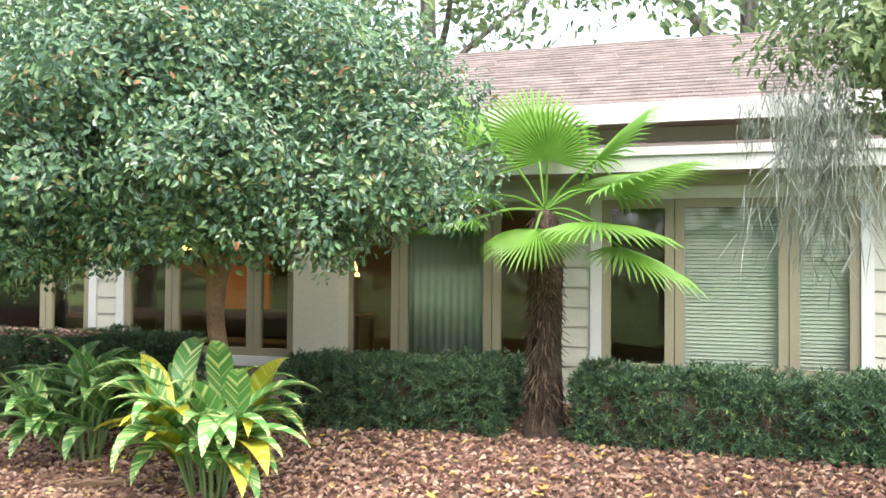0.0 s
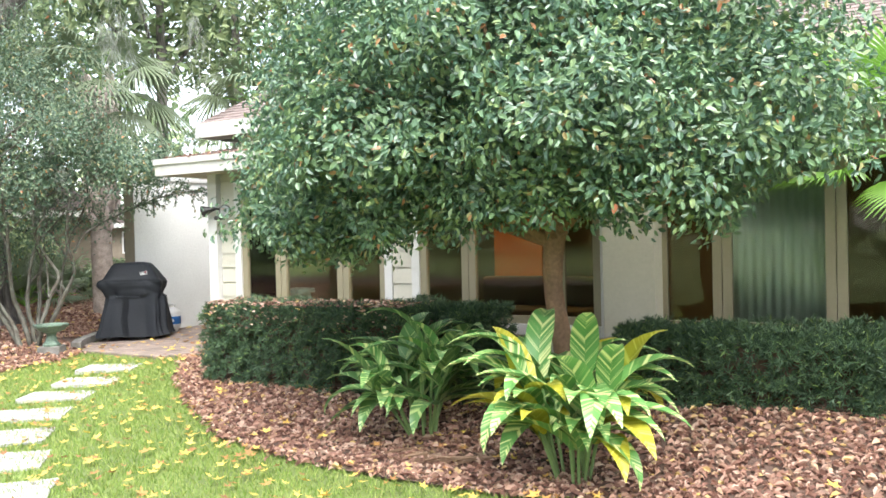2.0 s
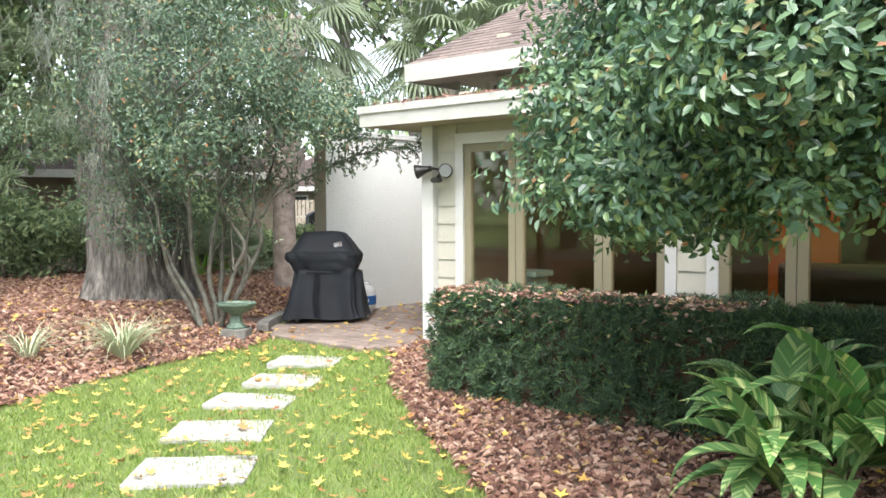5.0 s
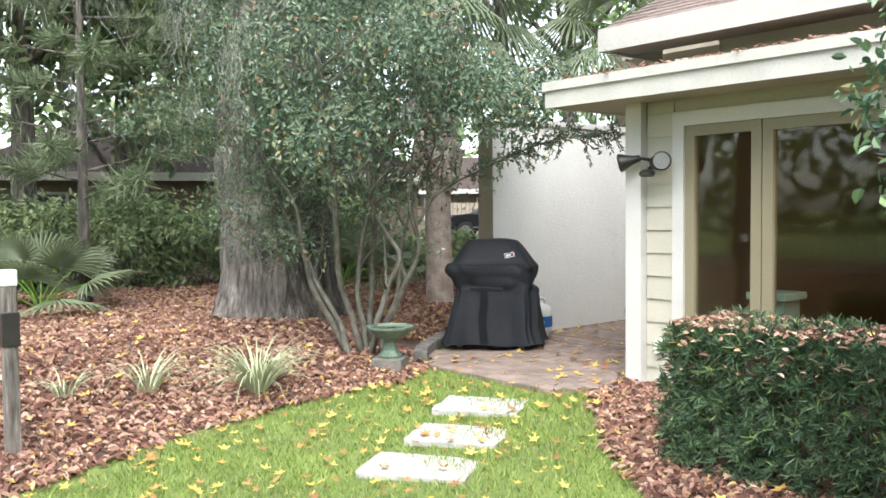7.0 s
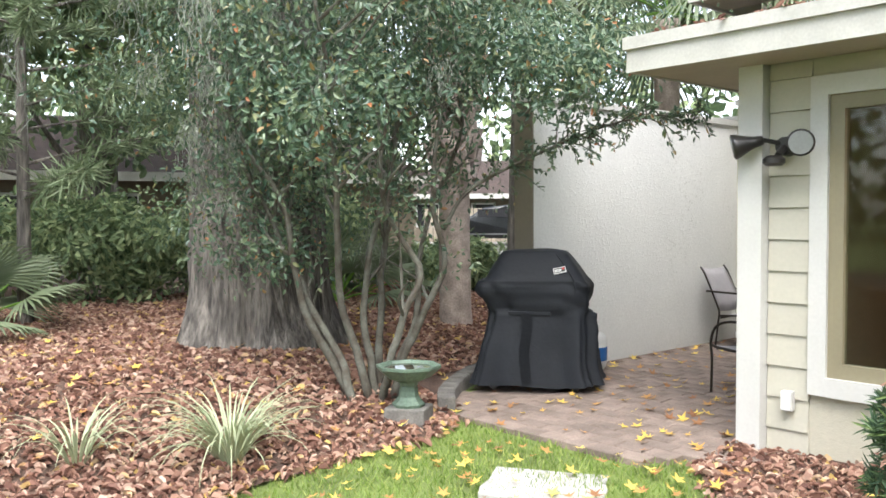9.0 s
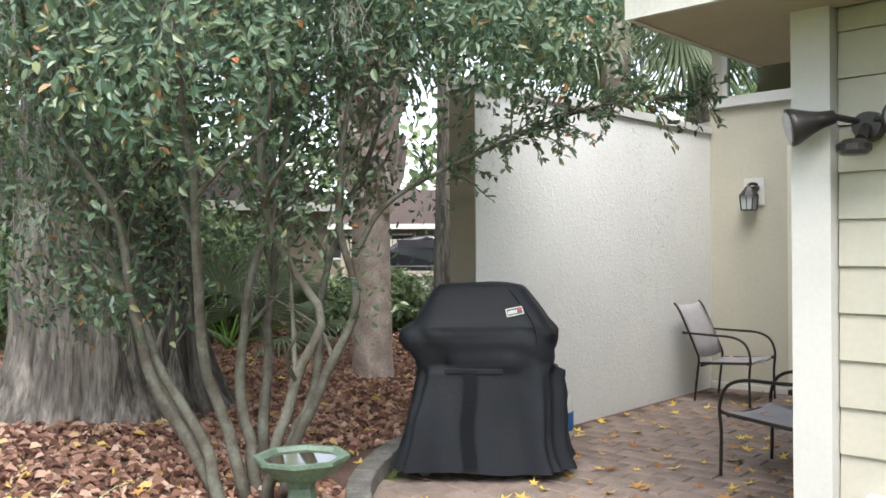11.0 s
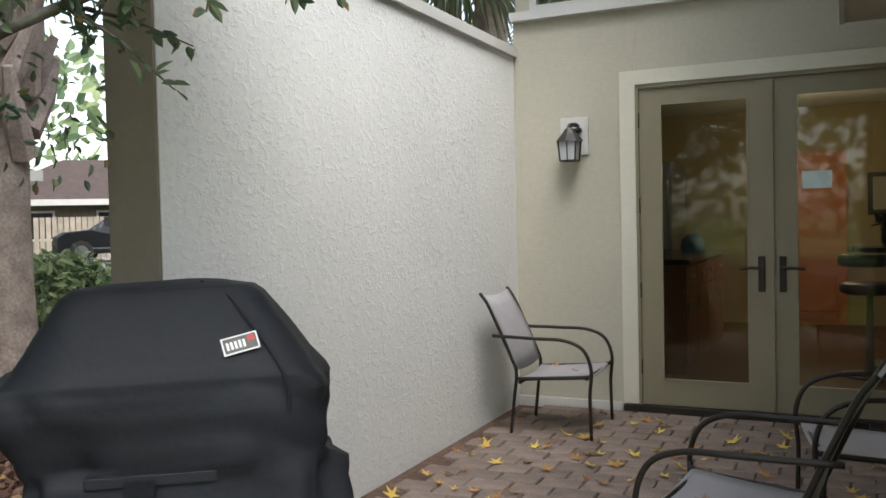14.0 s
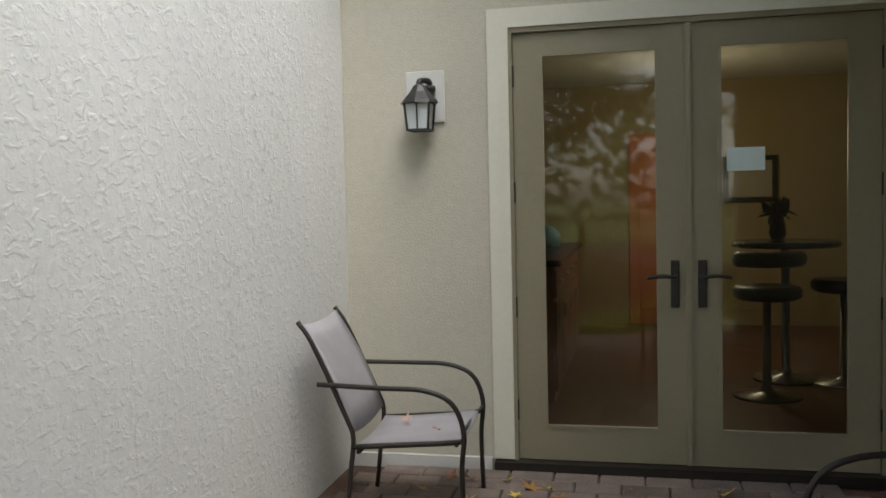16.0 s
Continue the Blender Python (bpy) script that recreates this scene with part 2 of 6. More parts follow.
M = dict(
    soil=mat("soil", (0.14, 0.085, 0.062), 0.95, 0.45, 3, 50, 0.6, 40),
    lawn=mat("lawn", (0.17, 0.23, 0.055), 0.9, 0.3, 2, 60, 0.8, 120, color2=(0.13, 0.17, 0.05)),
    far_ground=mat("far_ground", (0.14, 0.15, 0.07), 0.95, 0.4, 0.5, 8),
    concrete=mat("concrete", (0.42, 0.41, 0.39), 0.85, 0.22, 5, 70, 0.25, 60, rand=0.06),
    edging=mat("edging", (0.17, 0.16, 0.145), 0.9, 0.35, 9, 70, 0.4, 50, rand=0.12),
    paver=mat("paver", (0.245, 0.19, 0.16), 0.85, 0.28, 7, 80, 0.3, 90, rand=0.16),
    paver_rest=mat("paver_rest", (0.245, 0.19, 0.16), 0.85, 0.28, 7, 80, 0.3, 90, island=0.16),
    siding=mat("siding", (0.47, 0.45, 0.375), 0.55, 0.05, 2, 40, 0.05, 200, rand=0.03),
    stucco=mat("stucco", (0.47, 0.445, 0.36), 0.8, 0.06, 2, 30, 0.2, 90),
    stucco_white=rough_stucco("stucco_white", (0.76, 0.765, 0.745)),
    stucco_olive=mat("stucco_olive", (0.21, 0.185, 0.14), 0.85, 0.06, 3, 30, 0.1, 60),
    trim=mat("trim", (0.57, 0.565, 0.54), 0.5, 0.05, 3, 50, 0.05, 150),
    fascia=mat("fascia", (0.53, 0.52, 0.48), 0.55, 0.12, 4, 60, 0.05, 150),
    casing=mat("casing_paint", (0.62, 0.60, 0.50), 0.5, 0.04, 3, 50, 0.04, 150),
    soffit=mat("soffit", (0.40, 0.35, 0.27), 0.7, 0.08, 3, 40),
    frame_olive=mat("frame_olive", (0.25, 0.22, 0.145), 0.45, 0.06, 3, 40),
    shingle=mat("shingle", (0.22, 0.17, 0.152), 0.95, 0.3, 4, 60, 0.4, 120, island=0.2),
    old_shingle=mat("old_shingle", (0.065, 0.045, 0.038), 0.95, 0.3, 4, 60, 0.4, 120),
    dark=mat("dark_metal", (0.025, 0.023, 0.022), 0.4, 0.2, 8, 60),
    bronze=mat("bronze", (0.032, 0.027, 0.022), 0.4, 0.2, 8, 60, metal=0.4),
    cover=mat("grill_cover", (0.010, 0.0125, 0.0175), 0.68, 0.2, 4, 60, 0.10, 30, spec=0.35),
    label=mat("label_white", (0.7, 0.7, 0.7), 0.5, 0.05),
    label_red=mat("label_red", (0.5, 0.03, 0.03), 0.5, 0.05),
    bark=mat("oak_bark", (0.235, 0.21, 0.185), 0.95, 0.68, 9, 40, 1.0, 16, stretch=(1, 1, 0.16)),
    bark_light=mat("smooth_bark", (0.075, 0.062, 0.047), 0.9, 0.3, 9, 50, 0.4, 40, color2=(0.14, 0.14, 0.115)),
    bark_red=mat("red_bark", (0.30, 0.175, 0.11), 0.8, 0.3, 5, 40, 0.25, 30),
    bark_palm=mat("palm_bark", (0.46, 0.38, 0.335), 0.95, 0.35, 9, 60, 0.5, 40),
    boot=mat("palm_boot", (0.62, 0.51, 0.46), 0.9, 0.3, 9, 60, 0.2, 60, rand=0.2),
    fibre=mat("palm_fibre", (0.085, 0.055, 0.038), 0.95, 0.5, 14, 90, 0.9, 60),
    bath=mat("bath_green", (0.13, 0.19, 0.14), 0.5, 0.35, 7, 50, 0.1, 60),
    water=mat("water", (0.05, 0.045, 0.03), 0.06, 0.2, 4, 30, spec=0.6),
    sling=mat("sling", (0.36, 0.345, 0.36), 0.7, 0.1, 8, 200, 0.2, 400),
    sling_dark=mat("sling_dark", (0.10, 0.085, 0.075), 0.7, 0.1, 8, 200, 0.2, 400),
    interior=mat("interior_wall", (0.38, 0.29, 0.15), 0.8, 0.05),
    interior_floor=mat("interior_floor", (0.16, 0.075, 0.045), 0.5, 0.2, 3, 30),
    # living room walls: room's dimness put into the base colour, no panelling known
    dimmed_wall=mat("dimmed_wall", (0.15, 0.125, 0.085), 0.7, 0.1),
    lens_grey=mat("lens_grey", (0.2, 0.21, 0.21), 0.15, 0.1),
    fibre_hair=leaf_mat("fibre_hair", [(0.0, (0.045, 0.03, 0.022)), (0.7, (0.11, 0.075, 0.052)), (1.0, (0.22, 0.155, 0.11))], 0.9, 0.05, 0.2),
    wood=mat("cabinet_wood", (0.24, 0.12, 0.06), 0.45, 0.2, 5, 50),
    orange_wall=mat("orange_wall", (0.55, 0.17, 0.06), 0.7, 0.06),
    counter=mat("counter", (0.04, 0.04, 0.045), 0.25, 0.3, 20, 90),
    steel=mat("steel", (0.30, 0.30, 0.31), 0.3, 0.08, metal=0.8),
    blind=mat("blind", (0.82, 0.85, 0.80), 0.6, 0.04),
    curtain=mat("curtain", (0.58, 0.66, 0.60), 0.8, 0.08, 3, 30),
    teal=mat("teal_pot", (0.32, 0.47, 0.43), 0.4, 0.08),
    paper=mat("paper", (0.62, 0.74, 0.72), 0.7, 0.04),
    asphalt=mat("asphalt", (0.24, 0.22, 0.20), 0.9, 0.3, 3, 60),
    car_paint=mat("car_paint", (0.012, 0.013, 0.015), 0.15, 0.05, spec=0.7),
    far_wall=mat("far_wall", (0.20, 0.165, 0.12), 0.9, 0.15),
    fence=mat("fence_wood", (0.36, 0.31, 0.24), 0.9, 0.2, 4, 40, rand=0.1),
    bag=mat("tank_white", (0.6, 0.6, 0.58), 0.4, 0.05),
    blue=mat("blue_print", (0.02, 0.12, 0.35), 0.5, 0.05),
    moss=mat("moss", (0.36, 0.38, 0.33), 0.95, 0.3, 8, 60, island=0.25, trans=0.3),
    glass=glass_mat("glass", (0.78, 0.82, 0.77), 1.0),
    lens=glass_mat("lens", (0.9, 0.9, 0.9), 1.0),
    milk=mat("milk_glass", (0.50, 0.53, 0.53), 0.3, 0.05),
    lampglow=glow_mat("lamp_glow", (1.0, 0.5, 0.12), 3.0),
    camellia=leaf_mat("camellia_leaf", [(0.0, (0.05, 0.11, 0.075)), (0.45, (0.115, 0.205, 0.115)), (0.85, (0.20, 0.31, 0.15)), (0.97, (0.29, 0.36, 0.15)), (1.0, (0.42, 0.16, 0.08))], 0.34, 0.26, 0.75),
    holly=leaf_mat("small_leaf", [(0.0, (0.055, 0.105, 0.07)), (0.5, (0.11, 0.175, 0.105)), (0.93, (0.20, 0.26, 0.15)), (0.975, (0.26, 0.26, 0.11)), (1.0, (0.42, 0.17, 0.08))], 0.38, 0.3, 0.6),
    podo=leaf_mat("podocarpus_leaf", [(0.0, (0.035, 0.07, 0.04)), (0.6, (0.075, 0.13, 0.07)), (0.93, (0.13, 0.205, 0.09)), (1.0, (0.24, 0.33, 0.10))], 0.45, 0.2, 0.4),
    ginger=leaf_mat("ginger_leaf", [(0.0, (0.10, 0.26, 0.08)), (0.7, (0.14, 0.33, 0.09)), (1.0, (0.28, 0.40, 0.07))], 0.4, 0.28, 0.45, stripe=(0.72, 0.76, 0.34)),
    ginger_yellow=leaf_mat("ginger_leaf_yellow", [(0.0, (0.28, 0.30, 0.03)), (0.6, (0.46, 0.42, 0.04)), (1.0, (0.5, 0.33, 0.05))], 0.45, 0.3, 0.4, stripe=(0.66, 0.62, 0.14)),
    ginger_dark=leaf_mat("ginger_leaf_dark", [(0.0, (0.07, 0.17, 0.06)), (1.0, (0.14, 0.29, 0.09))], 0.4, 0.28, 0.5, stripe=(0.46, 0.58, 0.24)),
    fan=leaf_mat("fan_leaf", [(0.0, (0.10, 0.22, 0.03)), (0.6, (0.17, 0.33, 0.05)), (1.0, (0.28, 0.42, 0.09))], 0.5, 0.35, 0.4),
    pine=leaf_mat("pine_needle", [(0.0, (0.13, 0.18, 0.10)), (0.6, (0.24, 0.31, 0.18)), (1.0, (0.36, 0.42, 0.27))], 0.6, 0.35, 0.3),
    sabal=leaf_mat("sabal_leaf", [(0.0, (0.10, 0.15, 0.08)), (1.0, (0.24, 0.28, 0.17))], 0.5, 0.3, 0.5),
    lily=leaf_mat("striped_grass", [(0.0, (0.22, 0.30, 0.15)), (0.5, (0.48, 0.52, 0.34)), (1.0, (0.13, 0.21, 0.09))], 0.5, 0.25),
    litter=leaf_mat("dead_leaf", [(0.0, (0.12, 0.06, 0.047)), (0.3, (0.28, 0.15, 0.112)), (0.65, (0.43, 0.262, 0.195)), (0.92, (0.60, 0.44, 0.345)), (1.0, (0.64, 0.46, 0.15))], 0.75, 0.15, 0.3),
    yellow=leaf_mat("yellow_leaf", [(0.0, (0.26, 0.12, 0.06)), (0.4, (0.50, 0.27, 0.09)), (0.65, (0.66, 0.44, 0.10)), (1.0, (0.76, 0.60, 0.14))], 0.6, 0.2, 0.3),
    grass=leaf_mat("grass_blade", [(0.0, (0.12, 0.20, 0.04)), (0.6, (0.23, 0.33, 0.075)), (1.0, (0.38, 0.41, 0.14))], 0.6, 0.35, 0.3),
    bushfar=leaf_mat("far_leaf", [(0.0, (0.09, 0.14, 0.075)), (0.5, (0.20, 0.27, 0.135)), (1.0, (0.38, 0.44, 0.23))], 0.6, 0.35, 0.3),
    straw=leaf_mat("dead_frond", [(0.0, (0.20, 0.12, 0.08)), (1.0, (0.36, 0.24, 0.16))], 0.8, 0.1, 0.3),
)


# ---- building helpers ----
def thing(name, label="", category="", group="", kind="", at=(0, 0, 0)):
    ob = new(name)
    ob.location = at
    ob.empty_display_size = 0.1
    return tagged(ob, label, category, group, kind)


def put_mesh(name, verts, faces, material, parent=None, smooth=False, uvs=None):
    me = bpy.data.meshes.new(name)
    me.from_pydata(verts, [], faces)
    if uvs is not None:
        layer = me.uv_layers.new(name="uv")
        idx = np.empty(len(me.loops), dtype=np.int32)
        me.loops.foreach_get("vertex_index", idx)
        layer.data.foreach_set("uv", np.asarray(uvs, dtype=np.float32)[idx].ravel())
    me.materials.append(material)
    if smooth:
        me.polygons.foreach_set("use_smooth", [True] * len(me.polygons))
    me.update()
    ob = new(name, me)
    if parent is not None:
        ob.parent = parent
        ob.matrix_parent_inverse = Matrix() if parent.parent else Matrix.Translation(-parent.location)
    return ob


def part(name, bm, material, parent, label="", smooth=False):
    me = bpy.data.meshes.new(name)
    bm.to_mesh(me)
    bm.free()
    me.materials.append(material)
    if smooth:
        me.polygons.foreach_set("use_smooth", [True] * len(me.polygons))
    ob = new(name, me)
    if parent is not None:
        ob.parent = parent
        ob.matrix_parent_inverse = Matrix() if parent.parent else Matrix.Translation(-parent.location)
    return tagged(ob, label)


def box(bm, x0, x1, y0, y1, z0, z1, bevel=0.0, m=None):
    r = bmesh.ops.create_cube(bm, size=1)
    vs = r["verts"]
    for v in vs:
        v.co = Vector(((x0 + x1) / 2 + v.co.x * (x1 - x0), (y0 + y1) / 2 + v.co.y * (y1 - y0), (z0 + z1) / 2 + v.co.z * (z1 - z0)))
    if bevel:
        es = list({e for v in vs for e in v.link_edges})
        r2 = bmesh.ops.bevel(bm, geom=es, offset=bevel, segments=2, affect="EDGES", profile=0.5)
        vs = list({v for f in r2["faces"] for v in f.verts} | {v for v in vs if v.is_valid})
    if m is not None:
        bmesh.ops.transform(bm, matrix=m, verts=[v for v in vs if v.is_valid])
    return bm


def boxes(*rows, bevel=0.0):
    bm = bmesh.new()
    for r in rows:
        box(bm, *r, bevel=bevel)
    return bm


def tube(bm, pts, radii, seg=8, cap=True):
    """A tube through pts."""
    pts = [Vector(p) for p in pts]
    if not hasattr(radii, "__len__"):
        radii = [radii] * len(pts)
    radii = [float(q) for q in radii]
    rings, side = [], None
    for i, p in enumerate(pts):
        d = (pts[min(i + 1, len(pts) - 1)] - pts[max(i - 1, 0)]).normalized()
        if side is None:
            side = d.cross(Vector((0, 0, 1)) if abs(d.z) < 0.9 else Vector((1, 0, 0))).normalized()
        side = (side - d * side.dot(d)).normalized()
        up = d.cross(side)
        rings.append([bm.verts.new(p + radii[i] * (math.cos(a) * side + math.sin(a) * up)) for a in (2 * math.pi * k / seg for k in range(seg))])
    for a, b in zip(rings, rings[1:]):
        for k in range(seg):
            bm.faces.new((a[k], a[(k + 1) % seg], b[(k + 1) % seg], b[k]))
    if cap:
        bm.faces.new(rings[0][::-1])
        bm.faces.new(rings[-1])
    return bm


def lathe(bm, profile, center=(0, 0, 0), seg=24, squash=1.0, poly=False):
    rings = [[bm.verts.new((center[0] + r * math.cos(a), center[1] + r * math.sin(a) * squash, center[2] + z)) for a in (2 * math.pi * k / seg for k in range(seg))] for r, z in profile]
    for a, b in zip(rings, rings[1:]):
        for k in range(seg):
            bm.faces.new((a[k], a[(k + 1) % seg], b[(k + 1) % seg], b[k]))
    bm.faces.new(rings[0][::-1])
    bm.faces.new(rings[-1])
    return bm


def smooth_path(pts, n=6):
    """Catmull-Rom through pts."""
    p = [Vector(q) for q in pts]
    p = [2 * p[0] - p[1]] + p + [2 * p[-1] - p[-2]]
    out = []
    for i in range(1, len(p) - 2):
        for k in range(n):
            t = k / n
            a, b, c, d = p[i - 1], p[i], p[i + 1], p[i + 2]
            out.append(0.5 * (2 * b + (c - a) * t + (2 * a - 5 * b + 4 * c - d) * t * t + (3 * b - a - 3 * c + d) * t ** 3))
    return out + [p[-2]]


rng = np.random.default_rng(7)


def unit(v):
    return v / np.maximum(np.linalg.norm(v, axis=-1, keepdims=True), 1e-9)


def leaves(name, pos, axis, normal, length, width, material, parent=None, fold=0.15, curl=0.1):
    """Many pointed leaves, each a mesh island of two folded halves, growing from pos along axis."""
    n = len(pos)
    axis = unit(axis)
    side = unit(np.cross(axis, normal))
    nor = np.cross(side, axis)
    L = np.broadcast_to(np.asarray(length, float), (n,))[:, None]
    W = np.broadcast_to(np.asarray(width, float), (n,))[:, None] / 2
    v = np.empty((n, 6, 3))
    v[:, 0] = pos
    v[:, 1] = pos + axis * L * 0.30 + side * W * 0.9 + nor * W * fold * 2
    v[:, 2] = pos + axis * L * 0.68 + side * W * 0.8 + nor * (W * fold * 2 - L * curl * 0.4)
    v[:, 3] = pos + axis * L - nor * L * curl
    v[:, 4] = pos + axis * L * 0.68 - side * W * 0.8 + nor * (W * fold * 2 - L * curl * 0.4)
    v[:, 5] = pos + axis * L * 0.30 - side * W * 0.9 + nor * W * fold * 2
    base = (np.arange(n) * 6)[:, None]
    f = np.concatenate([base + np.array([0, 1, 2, 3]), base + np.array([0, 3, 4, 5])], axis=0)
    return put_mesh(name, v.reshape(-1, 3), f.tolist(), material, parent)


def lerp_table(table, x):
    return np.interp(x, [a for a, _ in table], [b for _, b in table])


EDGE_BED = [(-9.5, 7.3), (-9.34, 7.19), (-8.41, 6.27), (-7.64, 5.67), (-6.97, 5.23), (-6.5, 4.95), (-6.1, 4.68), (-5.5, 4.5), (-4.8, 4.36), (-4.05, 4.33), (-3.2, 4.33), (-2.6, 4.55), (-2, 4.7), (0, 4.85), (4, 4.95), (14, 5)]
EDGE_WOOD = [(-14, -6.0), (0, -9.6), (3.5, -10.6), (4.1, -10.9), (4.6, -11.07), (5.2, -11.15), (6.0, -11.14), (6.6, -11.05), (7.0, -11.2), (7.1, -11.4), (7.9, -12.1), (8.4, -12.25), (60, -12.25)]


def ground_z(x, y):
    x, y = np.asarray(x, float), np.asarray(y, float)
    z = lerp_table([(-100, 0.0), (3, 0.0), (5, 0.05), (6.2, 0.14), (7.2, 0.2), (8, 0.25), (9.5, 0.28), (60, 0.28)], y)
    z = z + 0.14 * np.clip((x + 4.5) / 2.5, 0, 1) * np.clip((y - 5.0) / 1.2, 0, 1) * np.clip((8.0 - y) * 4, 0, 1)
    wood = np.clip((lerp_table(EDGE_WOOD, y) - x) / 2.2, 0, 1)
    return z + wood * np.clip(0.55 - z, 0, 1) * 0.8


def patio_z(y):
    return float(np.interp(y, [7.1, 9.3], [0.225, 0.312]))


def in_bed(x, y):
    return (y > lerp_table(EDGE_BED, x)) & (x > -9.4)


def in_wood(x, y):
    return x < lerp_table(EDGE_WOOD, y)


def in_patio(x, y):
    front = np.interp(x, [-12, -11.5, -10.87, -9.96, -9.55, -9.25], [8.0, 7.15, 7.1, 7.05, 7.2, 7.5])
    return (y > front) & (x > -12) & (x < -9.1) & (y < 11.8)


# ---- ground ----
def sheet(name, us, edge_a, edge_b, nv, material, lift=0.0, along_x=True, label="", category=""):
    """A sheet that follows the ground between two edges."""
    verts, faces = [], []
    for i, u in enumerate(us):
        a, b = edge_a(u), edge_b(u)
        for k in range(nv + 1):
            w = a + (b - a) * k / nv
            x, y = (u, w) if along_x else (w, u)
            verts.append((x, y, float(ground_z(x, y)) + lift + 0.012 * noise.noise((x * 2.1, y * 2.1, 0))))
    for i in range(len(us) - 1):
        for k in range(nv):
            a = i * (nv + 1) + k
            f = (a, a + nv + 1, a + nv + 2, a + 1)
            faces.append(f if along_x else f[::-1])
    ob = put_mesh(name, verts, faces, material, smooth=True)
    return tagged(ob, label, category, kind="structure")


def ground_sheet():
    xs = np.concatenate([[-300, -150, -80, -50, -38], np.arange(-30, 8.01, 0.4), [12, 20, 40, 90, 300]])
    ys = np.concatenate([[-300, -120, -50, -25, -12], np.arange(-6, 16.01, 0.4), [20, 26, 34, 50, 90, 300]])
    verts = [(x, y, float(ground_z(x, y)) - 0.012) for y in ys for x in xs]
    nx = len(xs)
    faces = [(j * nx + i, j * nx + i + 1, (j + 1) * nx + i + 1, (j + 1) * nx + i) for j in range(len(ys) - 1) for i in range(nx - 1)]
    tagged(put_mesh("ground", verts, faces, M["lawn"], smooth=True), "green lawn ground with short grass", "ground", kind="structure")


ground_sheet()
sheet("mulch_bed", np.arange(-9.3, 9, 0.08), lambda x: float(lerp_table(EDGE_BED, x)) + 0.06 * noise.noise((x * 4, 1, 0)) + 0.03 * noise.noise((x * 13, 2, 0)), lambda x: 7.86, 26, M["soil"], 0.012, label="planting bed of brown mulch along the house", category="mulch bed")
sheet("woodland_floor", np.concatenate([np.arange(-6, 3, 0.3), np.arange(3, 8, 0.08), np.arange(8, 16, 0.3), np.arange(16, 40, 2)]), lambda y: -32.0, lambda y: float(lerp_table(EDGE_WOOD, y)) + 0.06 * noise.noise((y * 4, 3, 0)) + 0.03 * noise.noise((y * 13, 4, 0)), 80, M["soil"], 0.012, along_x=False, label="woodland floor of dark soil under the oak", category="ground")


def scatter(n, x0, x1, y0, y1, test, seed):
    r = np.random.default_rng(seed)
    x, y = r.uniform(x0, x1, n), r.uniform(y0, y1, n)
    ok = test(x, y)
    return x[ok], y[ok], r


def litter(name, n, box4, test, seed, size, material, label, lift=0.02, tilt=0.6, category="leaf litter"):
    x, y, r = scatter(n, *box4, test, seed)
    k = len(x)
    pos = np.stack([x, y, ground_z(x, y) + lift + r.uniform(0, 0.02, k)], 1)
    a = r.uniform(0, 2 * np.pi, k)
    axis = np.stack([np.cos(a), np.sin(a), r.normal(0, 0.22, k)], 1)
    nor = np.stack([r.normal(0, tilt, k), r.normal(0, tilt, k), np.ones(k)], 1)
    L = r.uniform(0.6, 1.3, k) * size
    ob = leaves(name, pos, axis, nor, L, L * r.uniform(0.25, 0.6, k), material, fold=0.5, curl=0.35)
    return tagged(ob, label, category, kind="stuff")


litter("leaf_litter", 62000, (-9.4, 9, 4.3, 7.8), lambda x, y: in_bed(x, y + np.abs(np.random.default_rng(1).normal(0, 0.05, len(x)))), 11, 0.060, M["litter"], "red-brown fallen leaves and bark mulch on the planting bed")
litter("leaf_litter", 125000, (-19, -9.0, -2.0, 13), lambda x, y: in_wood(x - np.abs(np.random.default_rng(2).normal(0, 0.06, len(x))), y) & ~((x > -12.3) & (y > 7.3)), 12, 0.070, M["litter"], "deep red-brown fallen leaves on the woodland floor", 0.025)


def grass_blades():
    def on_lawn(x, y):
        return ~in_bed(x, y) & ~in_wood(x, y) & ~in_patio(x, y)
    x, y, r = scatter(280000, -11.4, 4.5, -2.5, 7.4, on_lawn, 21)
    k = len(x)
    h = r.uniform(0.025, 0.06, k)
    a = r.uniform(0, 2 * np.pi, k)
    w = 0.0045
    lean = r.normal(0, 0.45, (k, 2)) * h[:, None]
    z = ground_z(x, y) - 0.012
    v = np.empty((k, 3, 3))
    v[:, 0] = np.stack([x - w * np.cos(a), y - w * np.sin(a), z], 1)
    v[:, 1] = np.stack([x + w * np.cos(a), y + w * np.sin(a), z], 1)
    v[:, 2] = np.stack([x + lean[:, 0], y + lean[:, 1], z + h], 1)
    f = (np.arange(k) * 3)[:, None] + np.array([0, 1, 2])
    tagged(put_mesh("grass", v.reshape(-1, 3), f.tolist(), M["grass"]), "short green lawn grass", "grass", kind="stuff")


grass_blades()


